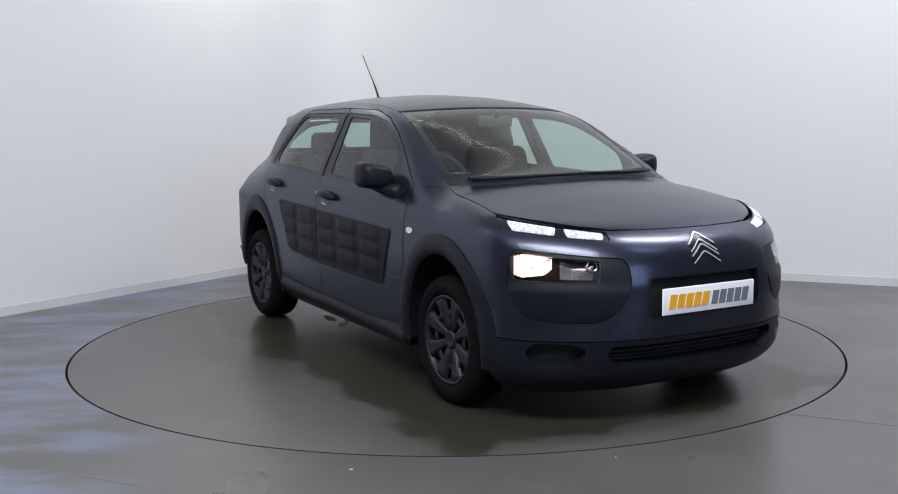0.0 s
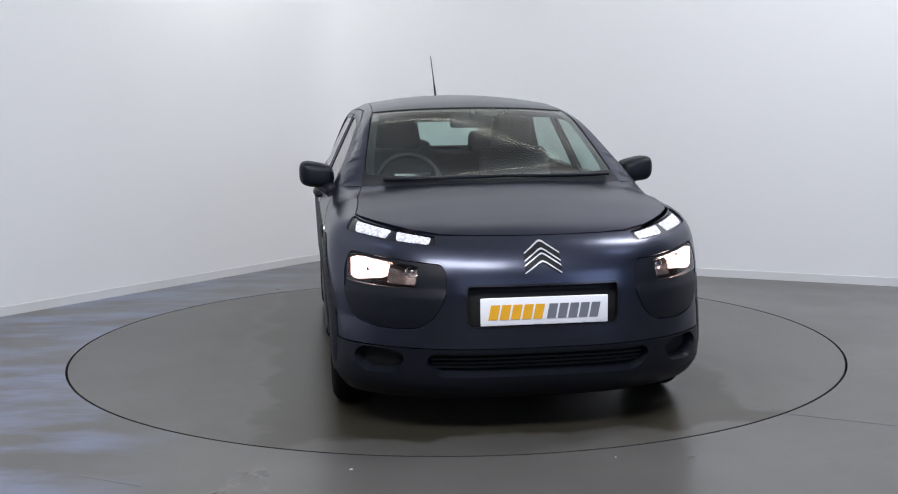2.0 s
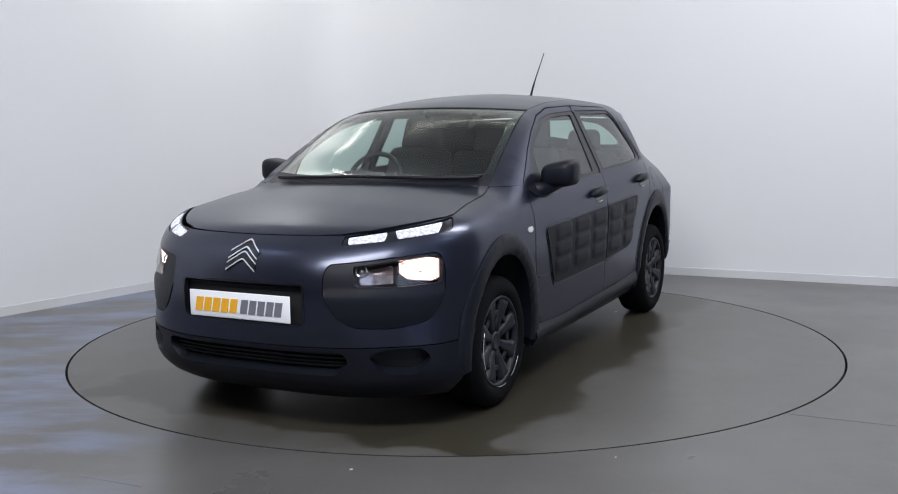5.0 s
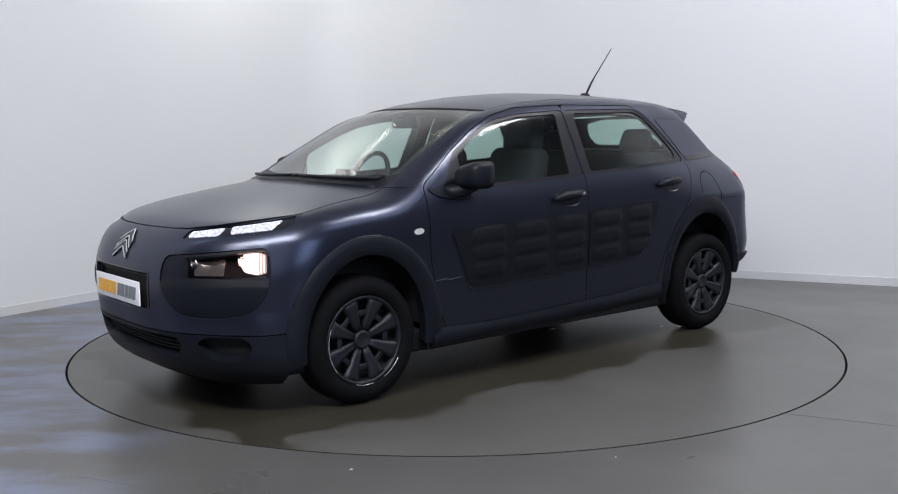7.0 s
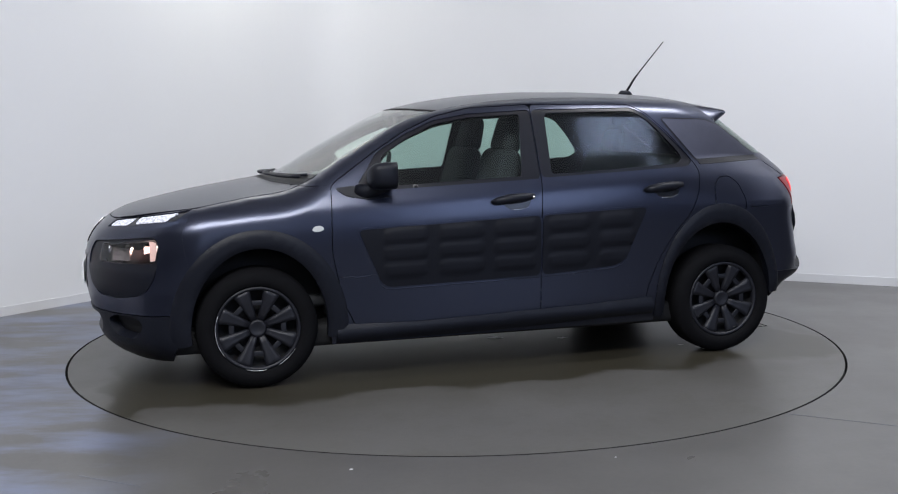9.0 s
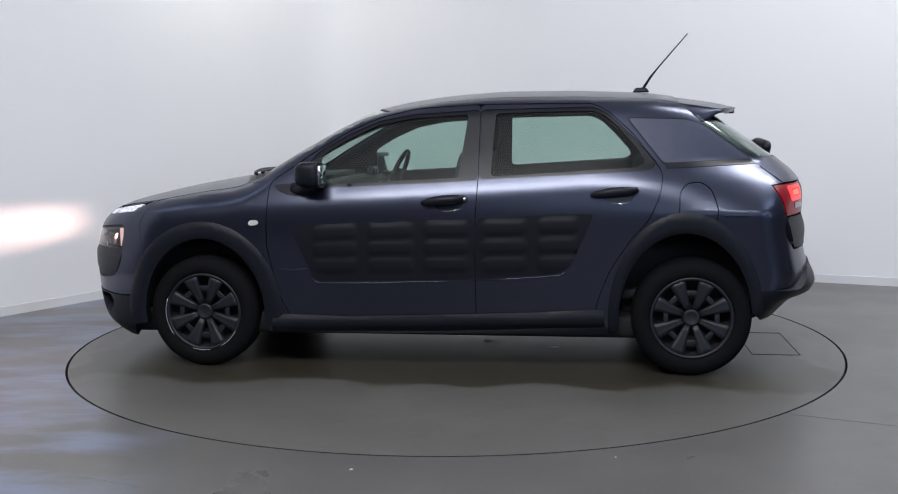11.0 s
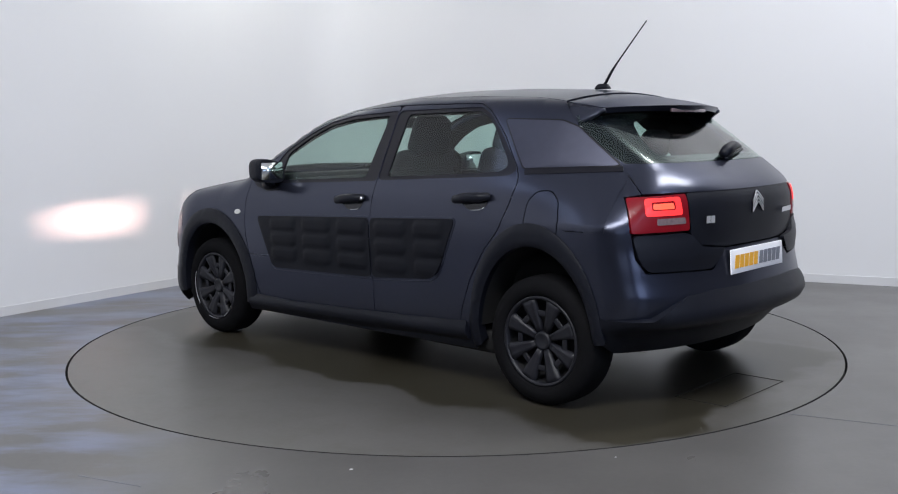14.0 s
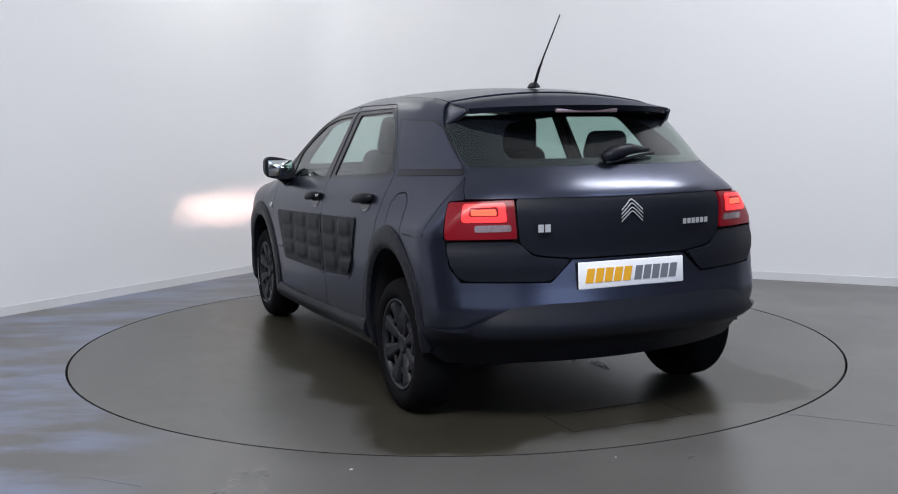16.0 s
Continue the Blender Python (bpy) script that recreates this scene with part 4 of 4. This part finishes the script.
for flip in (False, True):
    lampt = patch("tail_lamp", TAILLAMP, on_tail, REDLENS, car, step=0.02, thick=0.03, off=0.002, flip=flip, label="square red tail lamp, lit")
    patch("light_loop", rounded([(0.74, 0.966), (0.575, 0.972), (0.565, 0.895), (0.74, 0.893)], 0.015), on_tail, REDGLOW, lampt, holes=[rounded([(0.712, 0.952), (0.602, 0.956), (0.597, 0.918), (0.712, 0.917)], 0.01)],
          off=0.006, step=0.012, thick=0.003, flip=flip, label="glowing red light loop")
    patch("light_core", rounded([(0.705, 0.945), (0.61, 0.948), (0.605, 0.922), (0.705, 0.922)], 0.008), on_tail, ORANGEGLOW, lampt, off=0.005, step=0.012, thick=0.002, flip=flip, label="glowing orange-red core")
    patch("clear_strip", rounded([(0.690, 0.882), (0.552, 0.884), (0.548, 0.856), (0.690, 0.854)], 0.008), on_tail, CLEARLENS, lampt, off=0.005, step=0.012, thick=0.002, flip=flip, label="clear reversing lens")
    patch("corner_cushion", inset(UNDER, 0.002), on_tail, MATTE, car, off=0.005, step=0.022, thick=0.02, flip=flip, label="black cushion panel below the tail lamp",
          relief=lambda u: 0.012 * np.clip((u[:, 1] - 0.66) / 0.05, 0, 1) * np.clip((0.80 - u[:, 1]) / 0.04, 0, 1))
RB_HALF = [(0.29, 0.730), (0.385, 0.640), (0.74, 0.648), (0.785, 0.712), (0.803, 0.8225), (1.10, 0.8225), (1.08, 0.74), (1.026, 0.66), (0.96, 0.50), (0.945, 0.44), (0.72, 0.45), (0.63, 0.50), (0.55, 0.535), (0.39, 0.547)]
RB = RB_HALF + mirror_y(RB_HALF)
patch("rear_bumper", RB, on_tail, PAINT, car, step=0.03, thick=0.02)
VAL = [(0.96, 0.50), (0.945, 0.447), (0.72, 0.458), (0.63, 0.508), (0.55, 0.543), (0.39, 0.555), (-0.39, 0.555), (-0.55, 0.543), (-0.63, 0.508), (-0.72, 0.458), (-0.945, 0.447), (-0.96, 0.50), (-0.935, 0.33),
       (-0.85, 0.275), (0, 0.262), (0.85, 0.275), (0.935, 0.33)]
patch("rear_valance", VAL, on_tail, MATTE, car, off=0.006, step=0.025, thick=0.05, label="textured black rear lower bumper",
      relief=lambda u: 0.045 * np.clip((0.88 - np.abs(u[:, 0])) / 0.25, 0, 1) * np.exp(-((u[:, 1] - 0.455) / 0.055) ** 2) - 0.02 * np.clip((0.42 - u[:, 1]) / 0.06, 0, 1))
number_plate(Matrix.Translation((-1.950, 0, 0.663)) @ Matrix(((0, 0.06, -0.998, 0), (-1, 0, 0, 0), (0, 0.998, 0.06, 0), (0, 0, 0, 1))))
chevron(car, on_tail, 0.878, 0.056, 0.038, 0.021, 0.032, 0.0055, 0.004)
RM = Matrix(((0, 0, -1, 0), (-1, 0, 0, 0), (0, 1, 0, 0), (0, 0, 0, 1)))
mark_bars(2, 0.044, Matrix.Translation((-1.922, 0.435, 0.868)) @ pose(0, 0, 0, 0, 0, -12) @ RM, BADGE, car, "small silver raised mark", 0)
mark_bars(6, 0.032, Matrix.Translation((-1.948, -0.262, 0.868)) @ pose(0, 0, 0, 0, 0, 10) @ RM @ Matrix.Diagonal((1.25, 1, 1, 1)), BADGE, car, "small silver raised mark", 0, 0.7)


# roof spoiler
def on_roof(u):
    return np.stack([u[:, 0], u[:, 1], ROOF(u[:, 0]) - CROWN(u[:, 0]) * u[:, 1] ** 2 - 0.006], 1)


spoil_edge = lambda y: -1.60 + 0.52 * y * y
SPOILER = [(-1.242, y) for y in np.linspace(0.53, -0.53, 13)] + [(spoil_edge(y), y) for y in np.linspace(-0.535, 0.535, 21)]
spoiler = patch("roof_spoiler", SPOILER, on_roof, PAINT, car, step=0.04, thick=0.03, label="dark grey roof spoiler over the rear window")
UNDERSP = [(-1.30, y) for y in np.linspace(0.50, -0.50, 11)] + [(spoil_edge(y) + 0.006, y) for y in np.linspace(-0.52, 0.52, 17)]
patch("spoiler_underside", UNDERSP, on_roof, GLOSSBLACK, spoiler, off=-0.031, step=0.04, thick=0, label="gloss black underside")
up = [(x, 0.532, float(ROOF(x) - CROWN(x) * 0.532 ** 2 - 0.008)) for x in np.linspace(-1.243, -1.455, 8)]
down = [(-1.262, 0.590, 1.300), (-1.300, 0.604, 1.278), (-1.335, 0.600, 1.286), (-1.370, 0.588, 1.303), (-1.400, 0.572, 1.319), (-1.425, 0.558, 1.331), (-1.445, 0.546, 1.341), (-1.456, 0.538, 1.346)]
for s_y in (1, -1):
    bm = bmesh.new()
    rows = []
    for k in np.linspace(0, 1, 7):
        rows.append([bm.verts.new((u[0] + (d[0] - u[0]) * k, s_y * (u[1] + (d[1] - u[1]) * k + 0.008 * math.sin(math.pi * k)), u[2] + (d[2] - u[2]) * k)) for u, d in zip(up, down)])
    for p, q in zip(rows, rows[1:]):
        for i in range(7):
            bm.faces.new((p[i], p[i + 1], q[i + 1], q[i]) if s_y > 0 else (q[i], q[i + 1], p[i + 1], p[i]))
    bmesh.ops.recalc_face_normals(bm, faces=bm.faces)
    if sum(f.normal.y for f in bm.faces) * s_y < 0:
        bmesh.ops.reverse_faces(bm, faces=bm.faces)
    bmesh.ops.solidify(bm, geom=bm.faces[:], thickness=0.022)
    part("spoiler_fin", bm, PAINT, spoiler, "dark grey side fin")
part("high_brake_lamp", box(0.012, 0.32, 0.018, pose(-1.575, 0, 1.352), 0.003), CLEARLENS, car, "slim clear high brake lamp")

# dark inner shell behind the joints
both("inner_side", [(x, z) for x, z in BODYSIDE], on_flank, DARK, car, holes=[inset(FDLO, 0.02), inset(RDLO, 0.02)], off=-0.030, step=0.06, thick=0)
patch("inner_front", [(-0.98, 0.83), (-0.95, 0.2), (0.95, 0.2), (0.98, 0.83)], on_nose, DARK, car, off=-0.19, step=0.06, thick=0)
patch("inner_rear", [(-0.98, 1.10), (-0.95, 0.30), (0.95, 0.30), (0.98, 1.10)], on_tail, DARK, car, off=-0.05, step=0.06, thick=0)
lining = [(0.33 - 0.4 * y * y, y) for y in np.linspace(-0.5, 0.5, 9)] + [(-1.30, y) for y in np.linspace(0.48, -0.48, 9)]
patch("roof_lining", lining, on_top, LINER, car, off=-0.035, step=0.06, thick=0, label="pale grey headlining")
part("underbody", box(3.15, 1.5, 0.12, pose(0.16, 0, 0.235), 0.03), DARK, car, "dark underbody")
for x in (1.2975, -1.2975):
    for sgn in (1, -1):
        bm = bmesh.new()
        ring = [[bm.verts.new((x + 0.010 * (1 if x < 0 else -1) + 0.350 * math.cos(a), sgn * y, 0.30 + (0.455 if x < 0 else 0.42) * math.sin(a))) for y in (0.55, 0.812)] for a in np.radians(np.linspace(4, 176, 30))]
        for p, q in zip(ring, ring[1:]):
            bm.faces.new((p[0], p[1], q[1], q[0]))
        part("arch_liner", bm, DARK, car, "dark wheel arch liner")
    part("axle", box(0.75, 1.25, 0.42, pose(x, 0, 0.46), 0.06), DARK, car, "dark wheel housing")

# mirrors, handles, lamps on the flanks
def mirrors(s):
    bm = bmesh.new()
    bmesh.ops.create_uvsphere(bm, u_segments=28, v_segments=18, radius=1)
    for v in bm.verts:
        c = v.co.copy()
        q = lambda a, p: math.copysign(abs(a) ** p, a)
        x, y, z = q(c.x, 0.55), q(c.y, 0.6), q(c.z, 0.6)
        flat = -0.35 if x < -0.35 else x
        v.co = Vector((0.640 + 0.100 * flat, s * (0.874 + 0.092 * y), 1.042 + 0.066 * z * (1 + 0.10 * y) + 0.012 * y))
    bmesh.ops.recalc_face_normals(bm, faces=bm.faces)
    shell = part("door_mirror", bm, MATTE, car, "black door mirror")
    part("mirror_glass", box(0.004, 0.148, 0.095, pose(0.6035, s * 0.874, 1.045), 0.0), MIRROR, shell, "mirror glass")
    part("mirror_arm", tube([(0.775, s * 0.775, 0.962), (0.73, s * 0.805, 0.966), (0.68, s * 0.835, 0.982), (0.645, s * 0.868, 1.004)], [0.040, 0.037, 0.034, 0.034], 14), MATTE, shell, "black mirror arm")


for s in (1, -1):
    mirrors(s)
both("mirror_foot", rounded([(0.895, 0.985), (0.80, 0.995), (0.70, 0.965), (0.60, 0.935), (0.72, 0.925), (0.84, 0.945)], 0.02), on_flank, MATTE, car, off=0.006, step=0.02, thick=0.01, label="black mirror foot")
for x0, z0 in ((-0.03, 0.902), (-0.90, 0.940)):
    for flip in (False, True):
        s = -1 if flip else 1
        # the recess's shade is painted in as a gloss black cup
        cup = patch("handle_cup", rounded([(x0 - 0.115, z0 + 0.036), (x0 - 0.095, z0 - 0.034), (x0 - 0.05, z0 - 0.050), (x0 + 0.02, z0 - 0.048), (x0 + 0.06, z0 - 0.012), (x0 + 0.04, z0 + 0.03)], 0.025), on_flank, GLOSSBLACK, car, off=0.0015, step=0.015,
                    thick=0.002, flip=flip, label="handle cup with its shade painted dark")
        pts = [(x0 + 0.112, z0 - 0.008), (x0 + 0.085, z0 - 0.002), (x0 + 0.02, z0 + 0.008), (x0 - 0.06, z0 + 0.014), (x0 - 0.118, z0 + 0.018)]
        # chrome arc paints in the reflection along the cup's lower edge
        rim = on_flank(np.array([(x0 - 0.088, z0 - 0.036), (x0 - 0.06, z0 - 0.047), (x0 - 0.02, z0 - 0.050), (x0 + 0.01, z0 - 0.048)]))
        part("cup_glint", tube([(p[0], s * (p[1] + 0.003), p[2]) for p in rim], [0.001, 0.0032, 0.0032, 0.001], 8), CHROME, cup, "bright arc painted in as a reflection on the handle cup")
        surf = on_flank(np.array(pts))
        bar = [(p[0], s * (p[1] + d), p[2]) for p, d in zip(surf, (0.004, 0.020, 0.028, 0.026, 0.010))]
        hb = part("door_handle", tube(bar, [0.010, 0.021, 0.025, 0.024, 0.015], 12), MATTE, cup, "black door handle")
        if x0 > -0.5:
            k = on_flank(np.array([(x0 - 0.112, z0 + 0.014)]))[0]
            bmk = lathe([(0.0, 0.012), (0.008, 0.012), (0.010, 0.0)], 16)
            bmesh.ops.transform(bmk, matrix=Matrix.Translation((k[0], s * (k[1] + 0.018), k[2])) @ Matrix.Diagonal((1, s, 1, 1)), verts=bmk.verts)
            part("key_lock", bmk, CHROME, cup, "silver key lock")
both("side_repeater", rounded([(1.022, 0.785), (1.010, 0.803), (0.975, 0.806), (0.958, 0.791), (0.975, 0.778), (1.005, 0.776)], 0.012), on_flank, INDICATOR, car, off=0.006, step=0.01, thick=0.006, label="clear oval side repeater")

# aerial
foot = part("aerial_foot", box(0.10, 0.036, 0.028, pose(-1.075, 0.0, 1.485), 0.010, 3, 0.6), MATTE, car, "black aerial foot")
part("aerial_rod", tube([(-1.085, 0, 1.49), (-1.13, 0, 1.56), (-1.17, 0, 1.61), (-1.334, 0, 1.80)], [0.008, 0.007, 0.0042, 0.0028], 8), MATTE, foot, "thin black aerial rod")

# wipers
def on_glass(pts, h):
    p = on_top(np.array(pts, float))
    return [tuple(v) for v in p + normal_at(p) * h]


for pts in (((1.160, 0.02), (1.145, 0.18), (1.105, 0.36), (1.05, 0.52), (1.015, 0.60)), ((1.06, -0.55), (1.115, -0.38), (1.155, -0.2), (1.165, -0.05), (1.155, 0.08))):
    arm = part("wiper_arm", tube(on_glass([(a + 0.02, b) for a, b in pts], 0.022), 0.009, 8), MATTE, car, "black wiper arm")
    part("wiper_blade", tube(on_glass([(a - 0.015, b) for a, b in pts], 0.012), 0.008, 6), MATTE, arm, "black wiper blade")
rw = lambda phi, z, h: tuple((lambda p: p + normal_at(p) * h)(on_tail(np.array([(phi, z)])))[0])
rwa = part("rear_wiper_cover", tube([rw(0.05, 1.125, 0.02), rw(0.0, 1.13, 0.035), rw(-0.15, 1.15, 0.035), rw(-0.30, 1.155, 0.025)], [0.022, 0.030, 0.026, 0.010], 10), MATTE, car, "black rear wiper arm")
part("wiper_blade", tube([rw(0.04, 1.112, 0.012), rw(-0.33, 1.150, 0.012)], 0.008, 6), MATTE, rwa, "black wiper blade")

# ---- cabin ----
part("cabin_floor", box(2.6, 1.36, 0.06, pose(-0.2, 0, 0.40), 0.02), CABIN, car, "dark cabin floor")
dash = part("dashboard", box(0.46, 1.34, 0.30, pose(0.78, 0, 0.83, 0, 6, 0), 0.06, 4), CABIN, car, "dark grey dashboard")
part("dash_top", box(0.34, 1.24, 0.05, pose(0.93, 0, 0.985, 0, 2, 0), 0.02, 3), CABIN, dash, "dark dashboard top")
part("instrument_screen", box(0.03, 0.20, 0.085, pose(0.60, -0.36, 1.00, 0, -10, 0), 0.01), GLOSSBLACK, dash, "black instrument screen")


def seat(x, y, back_lean=-14):
    base = part("seat_cushion", box(0.52, 0.50, 0.16, pose(x + 0.26, y, 0.57, 0, -6, 0), 0.06, 4), FABRIC, car, "dark grey fabric seat")
    part("backrest", box(0.14, 0.50, 0.62, pose(x - 0.06, y, 0.86, 0, back_lean, 0), 0.06, 4, 0.86), FABRIC, base, "dark grey fabric backrest")
    part("headrest", box(0.115, 0.285, 0.215, pose(x - 0.165, y, 1.242, 0, back_lean, 0), 0.045, 4, 0.85), FABRIC, base, "dark fabric headrest")
    for d in (-0.06, 0.06):
        part("headrest_post", tube([(x - 0.125, y + d, 1.12), (x - 0.15, y + d, 1.20)], 0.007), CHROME, base, "steel headrest post")


for s in (1, -1):
    seat(-0.01, s * 0.36)
bench = part("rear_bench", box(0.50, 1.20, 0.16, pose(-0.72, 0, 0.58), 0.06, 4), FABRIC, car, "dark grey rear bench")
part("bench_back", box(0.14, 1.22, 0.56, pose(-1.06, 0, 0.84, 0, -18, 0), 0.05, 4), FABRIC, bench, "dark rear backrest")
for y in (0.36, -0.36):
    part("headrest", box(0.09, 0.25, 0.15, pose(-1.17, y, 1.185, 0, -14, 0), 0.04, 4, 0.85), FABRIC, bench, "dark fabric headrest")
part("parcel_shelf", box(0.55, 1.08, 0.025, pose(-1.42, 0, 1.035), 0.008), CABIN, car, "dark parcel shelf")
wheel_m = pose(0.44, -0.36, 0.97, 0, 66, 0)
ringv = []
for i in range(40):
    a = 2 * math.pi * i / 40
    ringv.append((0.178 * math.cos(a), 0.178 * math.sin(a), 0))
bm = tube(ringv + ringv[:2], 0.015, 8)
bmesh.ops.transform(bm, matrix=wheel_m, verts=bm.verts)
sw = part("steering_wheel", bm, CABIN, car, "black steering wheel")
part("wheel_hub", box(0.12, 0.14, 0.05, wheel_m, 0.02, 3), CABIN, sw)
part("wheel_spoke", box(0.03, 0.34, 0.02, wheel_m, 0.006), CABIN, sw)
part("steering_column", tube([(0.47, -0.36, 0.96), (0.68, -0.36, 0.87)], 0.03), CABIN, sw)
mir = part("rear_view_mirror", box(0.035, 0.24, 0.07, pose(0.42, 0, 1.315, 0, 8, 0), 0.015, 3), CABIN, car, "black interior mirror")
part("mirror_stem", tube([(0.43, 0, 1.34), (0.47, 0, 1.368)], 0.014), CABIN, mir)

# ---- wheels ----
def wheel(x, s):
    tyre_r = 0.302
    w = new("wheel")
    w.parent = car
    w.matrix_basis = pose(x, 0, 0.302)
    y0 = 0.634
    tagged(w, "black tyre with a dark eight-spoke cover")
    prof = [(0.205, y0 + 0.02), (0.215, y0 + 0.003), (0.26, y0 - 0.004), (0.288, y0 + 0.012), (0.300, y0 + 0.035), (tyre_r, y0 + 0.06), (tyre_r + 0.0005, y0 + 0.10), (tyre_r, y0 + 0.14), (0.300, y0 + 0.163), (0.290, y0 + 0.183),
            (0.268, y0 + 0.197), (0.245, y0 + 0.201), (0.222, y0 + 0.195), (0.212, y0 + 0.186), (0.205, y0 + 0.17)]
    bm = lathe(prof, 72)
    for k in range(72):
        a = 2 * math.pi * k / 72
        for yy in (0.036, 0.164):
            m = Matrix.Rotation(-a, 4, "Y") @ Matrix.Translation((0.2915, y0 + yy, 0)) @ Matrix.Rotation(0.5 if yy < 0.1 else -0.5, 4, "X")
            g = bmesh.ops.create_cube(bm, size=1, matrix=m @ Matrix.Diagonal((0.006, 0.028, 0.012, 1)))
    for v in bm.verts:
        v.co.y *= s
    if s < 0:
        bmesh.ops.reverse_faces(bm, faces=bm.faces)
    part("tyre", bm, TYRE, w, "black tyre with worn tread")
    bm = lathe([(0.206, y0 + 0.165), (0.200, y0 + 0.12), (0.06, y0 + 0.11), (0.0, y0 + 0.11)], 48)
    for v in bm.verts:
        v.co.y *= s
    part("steel_rim", bm, DARK, w, "black steel rim")
    bm = lathe([(0.212, y0 + 0.180), (0.210, y0 + 0.189), (0.203, y0 + 0.190), (0.195, y0 + 0.186), (0.192, y0 + 0.165)], 64)
    for v in bm.verts:
        v.co.y *= s
    part("cover_ring", bm, COVER, w, "dark wheel cover rim")
    bm = lathe([(0.046, y0 + 0.14), (0.043, y0 + 0.170), (0.034, y0 + 0.1745), (0.028, y0 + 0.171), (0.0, y0 + 0.171)], 40)
    for v in bm.verts:
        v.co.y *= s
    part("cover_hub", bm, COVER, w, "dark wheel cover hub")
    for k in range(8):
        a = 2 * math.pi * (k + 0.5) / 8
        bm = bmesh.new()
        rows = []
        for r, half, h in ((0.045, 0.017, 0.168), (0.08, 0.021, 0.172), (0.13, 0.030, 0.180), (0.175, 0.040, 0.186), (0.200, 0.047, 0.186)):
            rows.append([bm.verts.new((r, (y0 + hh), u)) for u, hh in ((-half, h - 0.022), (-half * 0.9, h - 0.004), (-half * 0.35, h), (0, h - 0.004), (half * 0.35, h), (half * 0.9, h - 0.004), (half, h - 0.022))])
        for p, q in zip(rows, rows[1:]):
            for i in range(6):
                bm.faces.new((p[i], p[i + 1], q[i + 1], q[i]))
        bm.faces.new(rows[0])
        bm.faces.new(rows[-1][::-1])
        bmesh.ops.recalc_face_normals(bm, faces=bm.faces)
        bmesh.ops.rotate(bm, cent=(0, 0, 0), matrix=Matrix.Rotation(a, 3, "Y"), verts=bm.verts)
        for v in bm.verts:
            v.co.y *= s
        bmesh.ops.recalc_face_normals(bm, faces=bm.faces)
        part("cover_spoke", bm, COVER, w)
        b = 2 * math.pi * k / 8
        bm = box(0.026, 0.010, 0.085, Matrix.Translation((0.128, y0 + 0.166, 0)), 0.003)
        bmesh.ops.rotate(bm, cent=(0, 0, 0), matrix=Matrix.Rotation(b, 3, "Y"), verts=bm.verts)
        for v in bm.verts:
            v.co.y *= s
        bmesh.ops.recalc_face_normals(bm, faces=bm.faces)
        part("cover_bridge", bm, COVER, w)


for x in (1.2975, -1.2975):
    for s in (1, -1):
        wheel(x, s)
front_wheels = [o for o in car.children if o.name.startswith("wheel") and "wheel." not in o.name and o.type == "EMPTY"]
for a0, a1 in ((-38, 22), (-150, -118), (-100, -72)):
    pts = [(0.2075 * math.cos(radians(a)), 0.836, 0.2075 * math.sin(radians(a))) for a in np.linspace(a0, a1, 14)]
    part("kerb_scuff", tube(pts, [0.0004 + 0.0016 * abs(math.sin(1.7 * i)) for i in range(14)], 5), BADGE, front_wheels[0], "pale kerb scuff on the cover rim")

# all parts sit a little off the turntable's centre
for ob in list(car.children):
    ob.matrix_basis = Matrix.Translation((OX, OY, 0)) @ ob.matrix_basis


def motions():
    """The disc turns with the car on it: it starts from rest, then runs evenly."""
    turns = [(0.0, -29.9), (0.1, -29.4), (0.25, -28.3), (0.5, -25.95), (0.75, -23.2), (1.0, -20.3), (1.5, -14.5)] + [(2.0 + 0.5 * k, -8.6 + 5.89 * k) for k in range(29)]
    for thing in (turntable, car):
        walk(thing, [(t, pose(0, 0, 0.001 if thing == car else 0, 0, 0, -90 - a)) for t, a in turns])


motions()
